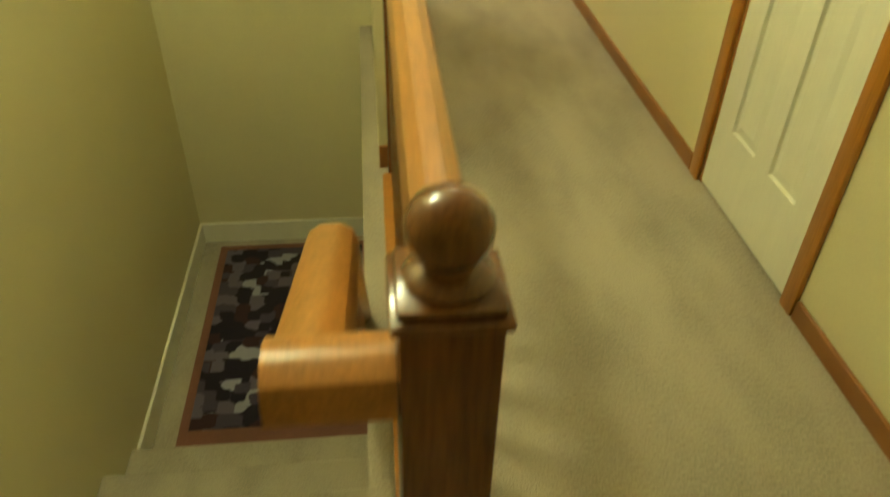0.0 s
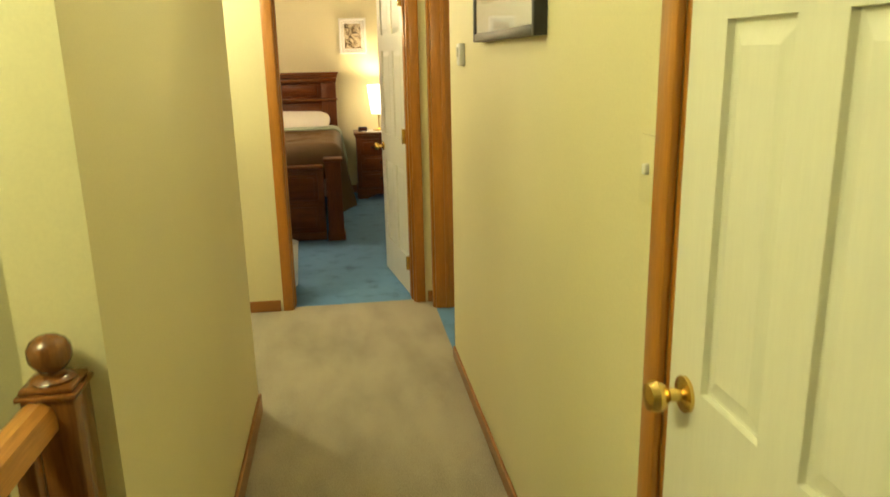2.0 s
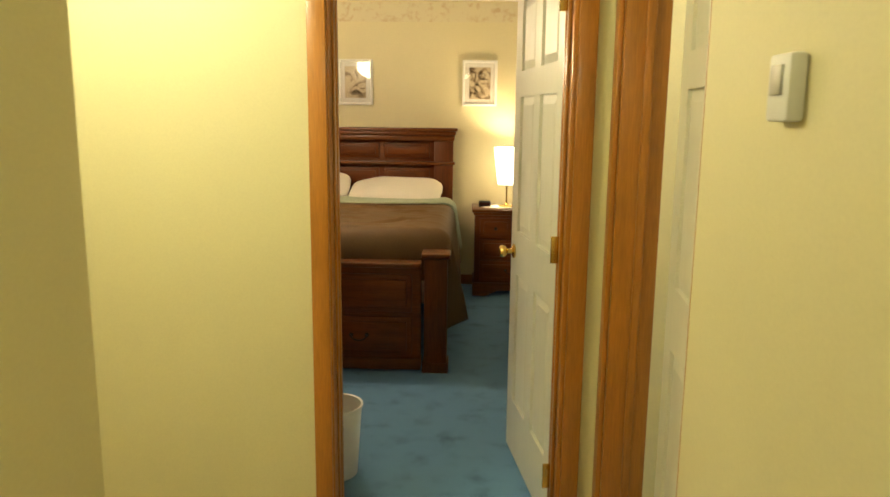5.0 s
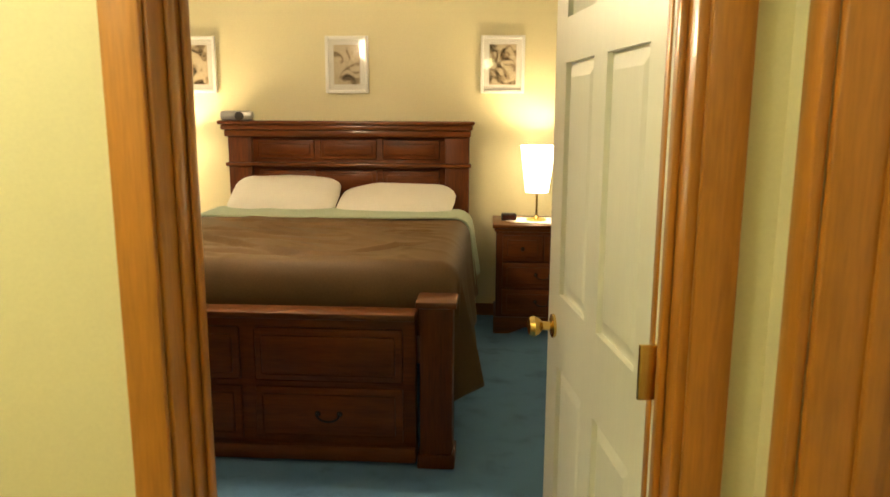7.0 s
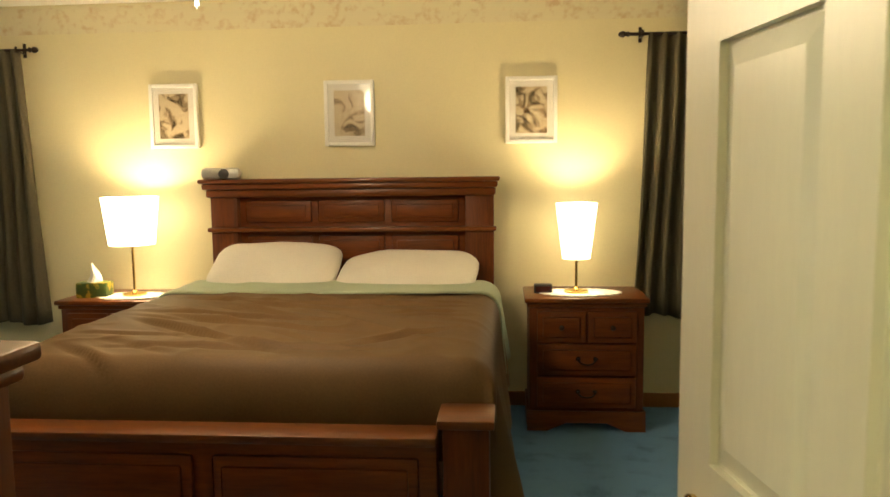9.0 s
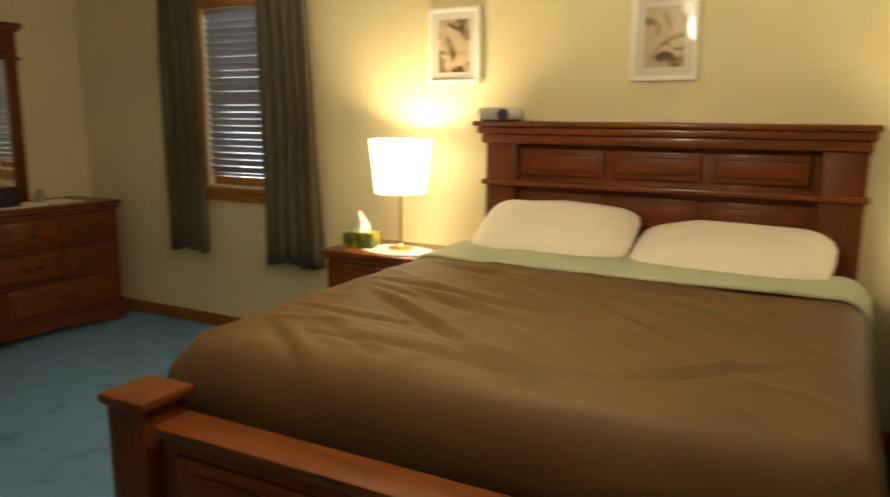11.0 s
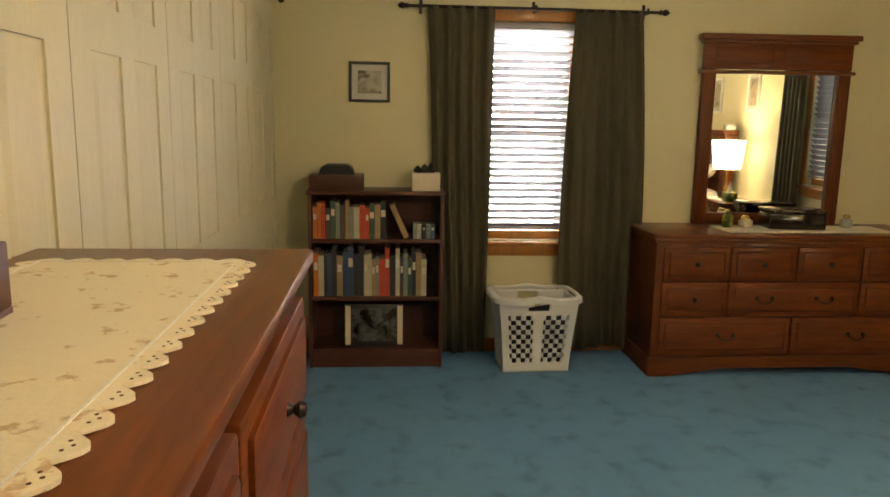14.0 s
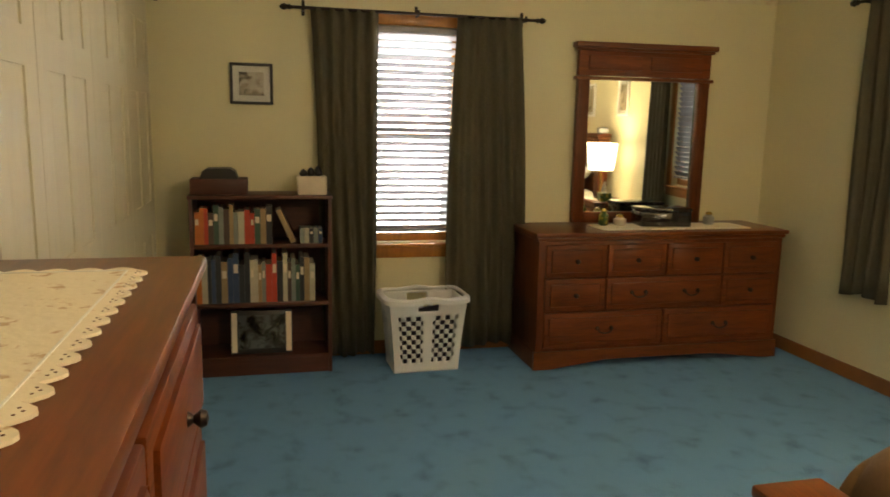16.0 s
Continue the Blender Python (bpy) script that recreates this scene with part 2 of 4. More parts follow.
def same_part(name, ob, parent, at=(0, 0, 0)):
    """Another part on the same mesh."""
    o = new(name, ob.data)
    o.parent = parent
    o.location = at
    return o


def thing(name, m, label, category, group=""):
    ob = new(name)
    ob.empty_display_size = 0.1
    ob.matrix_world = m
    return tagged(ob, label, category, group, "thing")


def structure(name, bm, mat, label="", category="", smooth=None):
    return tagged(mesh_object(name, bm, mat, smooth), label, category, "", "structure")


# ---- structure: bedroom ----
def wall(name, solid, label, mat=None):
    return structure(name, boxes(*solid, bevel=0), mat or M_WALL, label, "wall")


T = 0.15
WY0, WY1, WZ0, WZ1 = 7.80, 8.32, 0.70, 1.98      # west window
NA0, NA1, NZ0, NZ1 = -2.72, -2.20, 0.94, 2.02     # north windows
NB0, NB1 = 2.14, 2.66
wall("wall_west", [(W - T, S - T, 0, W, WY0, CEIL), (W - T, WY1, 0, W, N + T, CEIL), (W - T, WY0, 0, W, WY1, WZ0), (W - T, WY0, WZ1, W, WY1, CEIL)],
     "pale yellow-green painted bedroom wall with a window")
wall("wall_north", [(W, N, 0, NA0, N + T, CEIL), (NA1, N, 0, NB0, N + T, CEIL), (NB1, N, 0, E, N + T, CEIL)]
     + [(a, N, 0, b, N + T, NZ0) for a, b in ((NA0, NA1), (NB0, NB1))] + [(a, N, NZ1, b, N + T, CEIL) for a, b in ((NA0, NA1), (NB0, NB1))],
     "pale yellow-green painted wall behind the bed")
wall("wall_east", [(E, S - T, 0, E + T, N + T, CEIL)], "plain pale yellow bedroom wall")
DX0, DX1, DH = 0.628, 1.40, 2.05
wall("wall_south", [(W, HF, 0, DX0, S, CEIL), (DX1, HF, 0, E, S, CEIL), (DX0, HF, DH, DX1, S, CEIL)], "pale yellow wall between hall and bedroom")
structure("floor_bedroom", boxes((W, S - 0.06, -0.1, E, N, 0), bevel=0), M_BLUE, "worn blue bedroom carpet with trodden patches", "carpet")
structure("ceiling_bedroom", boxes((W, S, CEIL, E, N, CEIL + 0.1), bevel=0), M_CEIL, "off-white textured bedroom ceiling", "ceiling")
structure("trim_border", boxes((W + 0.003, N - 0.003, 2.23, E, N - 0.0005, 2.385), bevel=0), M_BORDER, "faded floral wallpaper border under the ceiling", "wallpaper border")
structure("trim_border_west", boxes((W + 0.0005, S, 2.23, W + 0.003, N - 0.004, 2.385), bevel=0), M_BORDER, "faded floral wallpaper border under the ceiling", "wallpaper border")
structure("baseboard_west", boxes((W, S, 0, W + 0.014, N, 0.085), bevel=0.004), M_OAKH, "stained wooden baseboard", "baseboard")
structure("baseboard_north", boxes((W + 0.015, N - 0.014, 0, E, N, 0.085), bevel=0.004), M_OAKH, "stained wooden baseboard", "baseboard")

# ---- structure: hall, stairs, side room ----
D1A, D1B = 2.455, 3.09                            # hall closet door
SD0, SD1 = 5.50, 6.275                            # side doorway
wall("wall_hall_right", [(HX, -1.2, 0, HX + 0.13, D1A, CEIL), (HX, D1B, 0, HX + 0.13, SD0, CEIL), (HX, SD1, 0, HX + 0.13, HF, CEIL),
                         (HX, D1A, 2.04, HX + 0.13, D1B, CEIL), (HX, SD0, 2.04, HX + 0.13, SD1, CEIL)], "pale yellow hall wall with doors")
LEFT = wall("wall_hall_left", [(LX0, 3.25, LAND, LX1, 5.05, CEIL)], "pale yellow hall wall ending at the stair newel")
wall("wall_stair_left", [(-0.74, -1.2, LAND, -0.6, 4.72, CEIL)], "pale yellow wall beside the stairs")
wall("wall_stair_end", [(-0.6, 4.57, LAND, LX0, 4.72, CEIL)], "pale yellow wall over the stair landing")
wall("wall_hall_back", [(-0.74, -1.35, LAND, HX + 0.13, -1.2, CEIL)], "plain wall closing the hall")
wall("wall_alcove_west", [(-1.4, 4.72, 0, -1.26, HF, CEIL)], "plain wall of the side passage")
wall("wall_alcove_south", [(-1.26, 4.9, 0, LX0, 5.05, CEIL)], "plain wall of the side passage")
wall("wall_side_room", [(3.0, 4.3, 0, 3.1, HF, CEIL), (HX + 0.13, 4.2, 0, 3.1, 4.3, CEIL)], "dim wall of the side room")
structure("floor_hall", boxes((0.36, -1.2, -0.2, HX, S - 0.06, 0), (-1.26, 5.05, -0.2, 0.36, HF, 0), (-0.6, -1.2, -0.2, 0.36, 1.45, 0), bevel=0), M_BEIGE,
          "worn beige hall carpet with grey traffic marks", "carpet")
structure("floor_side_room", boxes((HX, 4.3, -0.1, 3.0, HF, -0.002), bevel=0), M_BLUE, "blue carpet of the side room", "carpet")
structure("floor_landing", boxes((-0.6, 2.9, LAND - 0.15, LX0, 4.57, LAND), bevel=0), M_BEIGE, "beige carpet of the stair landing", "carpet")
structure("wall_stair_under", boxes((0.36, 1.2, LAND, 0.44, 3.25, -0.2), bevel=0), M_WALL, "pale yellow wall under the hall floor", "wall")
structure("ceiling_hall", boxes((-1.4, -1.35, CEIL, HX + 0.13, HF, CEIL + 0.1), bevel=0), M_CEIL, "off-white hall ceiling", "ceiling")
structure("ceiling_side_room", boxes((HX + 0.13, 4.2, CEIL, 3.1, HF, CEIL + 0.1), bevel=0), M_CEIL, "off-white ceiling of the side room", "ceiling")
structure("baseboard_hall_right", boxes((HX - 0.014, -1.2, 0, HX, D1A - 0.06, 0.06), (HX - 0.014, D1B + 0.06, 0, HX, SD0 - 0.01, 0.06), bevel=0.004), M_OAKH, "oak baseboard", "baseboard")
structure("baseboard_hall_left", boxes((LX1, 3.25, 0, LX1 + 0.014, 5.05, 0.085), (LX0, 3.236, 0, LX1 + 0.014, 3.25, 0.085), bevel=0.004), M_OAKH, "oak baseboard", "baseboard")
structure("baseboard_hall_end", boxes((-1.26, HF - 0.014, 0, DX0 - 0.07, HF, 0.07), (DX1 + 0.07, HF - 0.014, 0, HX, HF, 0.07), bevel=0.004), M_OAKH, "oak baseboard", "baseboard")
structure("baseboard_landing", boxes((-0.6, 4.555, LAND, LX0, 4.57, LAND + 0.13), (-0.6, 2.9, LAND, -0.585, 4.555, LAND + 0.13), bevel=0.004), M_WHITE, "white-painted baseboard on the landing", "baseboard")
STEPS = 7
for k in range(STEPS - 1):
    structure("stair_step", boxes((-0.6, 1.45 + 0.25 * k, LAND, 0.36, 1.45 + 0.25 * (k + 1) + 0.02, -0.18 * (k + 1)), bevel=0.012), M_BEIGE, "carpeted stair step", "stair")


def casing_frame(name, a, b, top, axis, face, out, depth, label, width=0.062, thick=0.016, sides=(1, 1)):
    """Door casing and jamb: a, b along the wall; face: the wall's face; out: the way it faces; depth: the wall's thickness."""
    bm = bmesh.new()
    lo, hi = sorted((face, face + out * thick))
    specs = []
    if sides[0]:
        specs.append((a - width, lo, 0, a + 0.004, hi, top + width))
    if sides[1]:
        specs.append((b - 0.004, lo, 0, b + width, hi, top + width))
    specs.append((a + 0.004 if sides[0] else a, lo, top - 0.004, b - 0.004 if sides[1] else b, hi, top + width))
    jl, jh = sorted((face, face - out * depth))
    specs += [(a, jl, 0, a + 0.010, jh, top), (b - 0.018, jl, 0, b, jh, top), (a + 0.010, jl, top - 0.018, b - 0.018, jh, top)]
    mid = (jl + jh) / 2
    specs += [(a + 0.010, mid - 0.006, 0, a + 0.018, mid + 0.02, top - 0.018), (b - 0.03, mid - 0.006, 0, b - 0.018, mid + 0.02, top - 0.018)]
    for s in specs:
        one = bmesh.new()
        x0, y0, z0, x1, y1, z1 = s
        add_box(one, *((x0, y0, z0, x1, y1, z1) if axis == "x" else (y0, x0, z0, y1, x1, z1)), bevel=0.004)
        join(bm, one)
    return structure(name, bm, M_OAK, label, "door frame", 35)


casing_frame("door_frame_1", DX0, DX1, DH, "x", HF, -1, S - HF, "golden oak casing of the bedroom doorway", 0.054)
casing_frame("trim_bedroom_door", DX0, DX1, DH, "x", S, 1, 0.001, "golden oak casing on the bedroom side")
casing_frame("door_frame_2", D1A, D1B, 2.04, "y", HX, -1, 0.13, "golden oak casing of the hall closet door", 0.055)
casing_frame("door_frame_3", SD0, SD1, 2.04, "y", HX, -1, 0.13, "golden oak casing of the side doorway", 0.05, sides=(0, 1))


# ---- doors ----
def panel_door(name, w, h, m, label, knob_x, hinge_x, cols=2, hinges=True, knobs=True, paint=None, sunk=0.012, knob_z=0.89):
    """Six raised panels; local x across, front at -y."""
    d = thing(name, m, label, "door")
    t, st = 0.035, 0.105 if w > 0.6 else 0.075
    rows = [(0.24, 0.80), (0.98, 1.53), (1.63, h - 0.12)]
    mid = 0.09 if cols == 2 else 0
    pw = (w - 2 * st - mid) / cols
    xs = [st + c * (pw + mid) for c in range(cols)]
    spec = [(0, -t, 0, st, 0, h), (w - st, -t, 0, w, 0, h)]
    if cols == 2:
        spec.append((st + pw, -t, 0, st + pw + mid, 0, h))
    zs = [0] + [z for r in rows for z in r] + [h]
    for x in xs:
        for a, b in zip(zs[::2], zs[1::2]):
            spec.append((x, -t, a, x + pw, 0, b))
    part("leaf_frame", boxes(*spec, bevel=0.0), paint or M_WHITE, d)
    for x in xs:
        for a, b in rows:
            bm = bmesh.new()
            loops = []
            for y, e in ((-t + 0.003, 0.035), (-t + sunk, 0.006), (-t + sunk, -0.002), (-sunk, -0.002), (-sunk, 0.006), (-0.003, 0.035)):
                loops.append([bm.verts.new(v) for v in ((x + e, y, a + e), (x + pw - e, y, a + e), (x + pw - e, y, b - e), (x + e, y, b - e))])
            bm.faces.new(loops[0])
            bm.faces.new(loops[-1][::-1])
            for q, r in zip(loops, loops[1:]):
                for k in range(4):
                    bm.faces.new((q[k - 1], q[k], r[k], r[k - 1]))
            part("raised_panel", bm, paint or M_WHITE, d, smooth=None)
    if knobs:
        for s in (-1, 1):
            k = lathe([(0.030, 0), (0.030, 0.006), (0.011, 0.012), (0.011, 0.030), (0.022, 0.040), (0.027, 0.052), (0.022, 0.064), (0.006, 0.068)], 18,
                      pose(knob_x, -t if s < 0 else 0, knob_z, 90 * (1 if s < 0 else -1), 0, 0))
            part("knob", k, M_BRASS, d, "polished brass knob")
    if hinges:
        for z in (0.22, 1.02, 1.82):
            part("hinge", boxes((hinge_x - 0.004, -t - 0.004, z - 0.045, hinge_x + 0.004, 0.03, z + 0.045), bevel=0.002), M_BRASS, d, "brass butt hinge")
    return d


# bedroom door, hinged on the east jamb and swung into the room
panel_door("bedroom_door", 0.755, 2.02, pose(1.376, S - 0.020, 0.012, 0, 0, 98.5), "white six-panel bedroom door standing open into the room", 0.69, 0.0)
panel_door("hall_closet_door", 0.615, 2.015, pose(HX + 0.035, D1B - 0.02, 0.01, 0, 0, -90), "closed white six-panel closet door in the hall", 0.06, 0.615, knob_z=0.96)
panel_door("ajar_door", 0.73, 2.01, pose(HX + 0.095, SD0 + 0.022, 0.01, 0, 0, 84.6), "white six-panel side room door standing ajar", 0.67, 0.0, knobs=False)
for k in range(5):
    panel_door("closet_door", 0.66, 2.0, pose(-0.40 - 0.665 * k, S + 0.041, 0.01, 0, 0, 180), "cream panelled folding closet door", 0.3, 0, knobs=False, hinges=False, paint=M_CREAM, sunk=0.006)["group"] = "closet doors"


# ---- windows ----
def blind_window(name, m, w, h, tilt, label, top_open=0.0):
    """Local: x across, room at -y, z up from the sill line; casing, sash, pane, blind with single slats."""
    g = thing(name, m, label, "window")
    g["kind"] = "structure"
    c = 0.075
    for nm, s in (("casing", (-c, -0.018, -0.005, 0.0, 0, h + c)), ("casing", (w, -0.018, -0.005, w + c, 0, h + c)), ("head_casing", (0, -0.018, h, w, 0, h + c)),
                  ("window_sill", (-c - 0.02, -0.045, -0.03, w + c + 0.02, 0.02, -0.006)), ("apron", (-c, -0.016, -0.095, w + c, 0, -0.031)),
                  ("lower_rail", (0.03, 0.05, 0.0, w - 0.03, 0.09, 0.05)), ("meeting_rail", (0.03, 0.055, h * 0.5 - 0.018, w - 0.03, 0.095, h * 0.5 + 0.018)),
                  ("sash_stile", (0, 0.05, 0, 0.03, 0.09, h)), ("sash_stile", (w - 0.03, 0.05, 0, w, 0.09, h)), ("upper_rail", (0.03, 0.05, h - 0.045, w - 0.03, 0.09, h))):
        part(nm, boxes(s, bevel=0.004), M_OAK, g)
    pane = part("pane", boxes((0.031, 0.07, 0.05, w - 0.031, 0.073, h - 0.046), bevel=0), M_GLASS, g)
    pane.visible_shadow = False
    part("head_rail", boxes((0.012, 0.005, h - 0.035, w - 0.012, 0.04, h - 0.003), bevel=0.004), M_SLAT, g)
    bm = boxes((0.012, -0.024, -0.0013, w - 0.012, 0.024, 0.0013), bevel=0)
    bm.transform(Matrix.Rotation(radians(tilt), 4, "X"))
    first = None
    z = h - 0.055
    while z > 0.09:
        if first is None:
            first = part("slat", bm, M_SLAT, g, smooth=None)
            first.location = (0, 0.022, z)
        else:
            same_part("slat", first, g, (0, 0.022, z + random.uniform(-0.001, 0.001)))
        z -= 0.042
    part("bottom_rail", boxes((0.012, 0.012, 0.062, w - 0.012, 0.034, 0.078), bevel=0.003), M_SLAT, g)
    for x in (0.09, w - 0.09):
        part("ladder_cord", boxes((x - 0.0012, 0.0205, 0.07, x + 0.0012, 0.0235, h - 0.03), bevel=0), M_SLAT, g)
    return g


blind_window("window_1", pose(W, WY0, WZ0, 0, 0, 90), WY1 - WY0, WZ1 - WZ0, -34, "oak-framed sash window with open white slatted blind")
blind_window("window_2", pose(NA0, N, NZ0), NA1 - NA0, NZ1 - NZ0, -52, "oak-framed sash window with half-closed slatted blind")
blind_window("window_3", pose(NB0, N, NZ0), NB1 - NB0, NZ1 - NZ0, -52, "oak-framed sash window with half-closed slatted blind")
structure("backdrop_west", boxes((W - 2.2, 4, -2, W - 2.1, 13, 5), bevel=0), M_OUT, "bright overcast distance outside", "backdrop")
structure("backdrop_north", boxes((-7, N + 2.1, -2, 6, N + 2.2, 5), bevel=0), M_OUT, "bright overcast distance outside", "backdrop")
structure("ground", boxes((-60, -60, -3.1, 60, 60, -3.0), bevel=0), material("lawn", (0.06, 0.10, 0.03), 0.9, grain=3, vary=0.3), "lawn outside below the windows", "ground")


def curtain(name, m, top_w, bot_w, h, folds, seed, label, lean=0.0):
    """A hanging cloth: local x across, z down from 0."""
    rnd = random.Random(seed)
    nx, nz = folds * 8 + 1, 16
    ph = rnd.uniform(0, 6)
    amp = [rnd.uniform(0.6, 1.3) for _ in range(folds + 2)]
    bm = bmesh.new()
    rows = []
    for j in range(nz + 1):
        v = j / nz
        row = []
        wv = top_w + (bot_w - top_w) * (1 - (1 - v) ** 1.6)
        for i in range(nx):
            u = i / (nx - 1)
            a = amp[int(u * folds)] * (1 - (u * folds) % 1) + amp[int(u * folds) + 1] * ((u * folds) % 1)
            y = -0.03 + 0.026 * a * (0.55 + 0.45 * v) * math.sin(2 * math.pi * folds * u + ph + 0.6 * math.sin(3 * v + seed))
            x = wv * (u - 0.5) + lean * v + 0.008 * math.sin(5 * v + seed + u * 4)
            z = -h * v + (0.012 * math.sin(9 * u + seed) if j == nz else 0)
            row.append(bm.verts.new((x, y, z)))
        rows.append(row)
    for a, b in zip(rows, rows[1:]):
        for i in range(nx - 1):
            bm.faces.new((a[i], a[i + 1], b[i + 1], b[i]))
    ob = mesh_object(name, bm, M_CURTAIN, 0)
    mod = ob.modifiers.new("thickness", "SOLIDIFY")
    mod.thickness = 0.004
    ob.matrix_world = m
    return tagged(ob, label, "curtain", "bedroom curtains", "thing")


def rod(m, length, label, brackets=3):
    g = thing("curtain_rod", m, label, "curtain rod")
    part("pole", lathe([(0.009, 0), (0.009, length)], 12, pose(0, 0, 0, 0, 90, 0)), M_DARKMET, g)
    for x, s in ((0, -1), (length, 1)):
        part("finial", lathe([(0.010, 0), (0.016, 0.008), (0.010, 0.018), (0.019, 0.034), (0.014, 0.052), (0.003, 0.062)], 14, pose(x, 0, 0, 0, 90 * s, 0)), M_DARKMET, g)
    for k in range(brackets):
        x = 0.07 + (length - 0.14) * k / max(1, brackets - 1)
        part("bracket", boxes((x - 0.007, -0.014, -0.014, x + 0.007, 0.075, -0.006), (x - 0.009, 0.066, -0.035, x + 0.009, 0.075, 0.05), (x - 0.007, -0.015, -0.014, x + 0.007, -0.009, 0.02), bevel=0.002), M_DARKMET, g)
    return g


rod(pose(W + 0.078, 7.33, 2.04, 0, 0, 90), 1.44, "dark bronze curtain rod over the west window")
curtain("curtain", pose(W + 0.05, 7.63, 2.045, 0, 0, 90), 0.40, 0.30, 2.02, 5, 1, "long dark olive curtain beside the west window", 0.03)
curtain("curtain", pose(W + 0.05, 8.48, 2.045, 0, 0, 90), 0.40, 0.52, 2.0, 6, 2, "long dark olive curtain beside the west window", 0.02)
rod(pose(-3.10, N - 0.078, 2.13), 1.32, "dark bronze curtain rod over a north window")
curtain("curtain", pose(-2.86, N - 0.05, 2.135), 0.34, 0.36, 1.62, 4, 3, "short dark olive curtain beside a north window")
curtain("curtain", pose(-2.02, N - 0.05, 2.135), 0.34, 0.44, 1.64, 5, 4, "short dark olive curtain beside the lit lamp", 0.04)
rod(pose(1.70, N - 0.078, 2.13), 1.44, "dark bronze curtain rod over a north window")
curtain("curtain", pose(1.98, N - 0.05, 2.135), 0.34, 0.42, 1.58, 5, 5, "short dark olive curtain lit by the lamp", -0.03)
curtain("curtain", pose(2.84, N - 0.05, 2.135), 0.36, 0.40, 1.58, 5, 6, "short dark olive curtain beside a north window")
rod(pose(-1.3, S + 0.111, 2.05, 0, 0, 180), 2.48, "dark rod over the closet doors", 2)


# ---- case furniture ----
def drawer_front(g, x0, x1, z0, z1, y, handle):
    d = part("drawer", boxes((x0, y - 0.018, z0, x1, y + 0.02, z1), bevel=0.005), M_CHERRY, g)
    part("raised_panel", boxes((x0 + 0.03, y - 0.026, z0 + 0.028, x1 - 0.03, y - 0.017, z1 - 0.028), bevel=0.008), M_CHERRY, d)
    cx, cz = (x0 + x1) / 2, (z0 + z1) / 2
    if handle == "knob":
        part("knob", lathe([(0.012, 0), (0.006, 0.008), (0.014, 0.018), (0.010, 0.026), (0.002, 0.028)], 12, pose(cx, y - 0.026, cz, 90)), M_DARKMET, d, "dark bronze knob")
    for hx in ([cx] if handle == "bail" else [x0 + (x1 - x0) * 0.27, x0 + (x1 - x0) * 0.73] if handle == "bails" else []):
        bm = bmesh.new()
        n = 10
        for k in range(n):
            a0, a1 = math.pi * k / n, math.pi * (k + 1) / n
            p, q = (hx - 0.045 * math.cos(a0), cz + 0.008 - 0.028 * math.sin(a0)), (hx - 0.045 * math.cos(a1), cz + 0.008 - 0.028 * math.sin(a1))
            one = lathe([(0.0042, 0), (0.0042, math.hypot(q[0] - p[0], q[1] - p[1]) * 1.1)], 6)
            d3 = Vector((q[0] - p[0], 0, q[1] - p[1])).to_track_quat("Z", "Y").to_matrix().to_4x4()
            join(bm, one, Matrix.Translation((p[0], y - 0.042, p[1])) @ d3)
        for s in (-1, 1):
            join(bm, lathe([(0.013, 0), (0.006, 0.004), (0.006, 0.018)], 10, pose(hx + s * 0.045, y - 0.026, cz + 0.008, 90)))
        part("bail_handle", bm, M_DARKMET, d, "dark bronze bail handle")


def casework(name, m, w, d, h, rows, label, category, over=0.025, foot=0.09):
    """rows, from the top: (height share, [(width share, handle), ...])."""
    g = thing(name, m, label, category)
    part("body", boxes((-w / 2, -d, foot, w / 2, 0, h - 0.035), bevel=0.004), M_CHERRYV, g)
    part("top", boxes((-w / 2 - over, -d - over, h - 0.026, w / 2 + over, 0, h), bevel=0.007), M_CHERRYT, g)
    part("top_moulding", boxes((-w / 2 - over * 0.5, -d - over * 0.5, h - 0.05, w / 2 + over * 0.5, 0, h - 0.0265), bevel=0.008), M_CHERRYT, g)
    z1 = h - 0.065
    total = sum(r[0] for r in rows)
    z = z1
    for share, cols in rows:
        zh = (z1 - foot - 0.035) * share / total
        x = -w / 2 + 0.035
        for cw, handle in cols:
            xw = (w - 0.07) * cw
            drawer_front(g, x + 0.006, x + xw - 0.006, z - zh + 0.006, z - 0.006, -d, handle)
            x += xw
        z -= zh
    n = 12
    out = [(-w / 2 - 0.012, 0), (-w / 2 - 0.012, foot + 0.02), (w / 2 + 0.012, foot + 0.02), (w / 2 + 0.012, 0), (w / 2 - 0.09, 0)]
    out += [(w / 2 - 0.09 - (w - 0.18) * k / n, 0.045 * min(1, 4 * k / n, 4 * (n - k) / n)) for k in range(1, n)]
    out += [(-w / 2 + 0.09, 0)]
    part("skirt", prism(out, -d - 0.014, -d + 0.012), M_CHERRYT, g)
    for s in (-1, 1):
        part("side_skirt", boxes((min(s * w / 2, s * (w / 2 + 0.012)), -d + 0.013, 0, max(s * w / 2, s * (w / 2 + 0.012)), 0, foot + 0.02), bevel=0.003), M_CHERRYV, g)
    return g


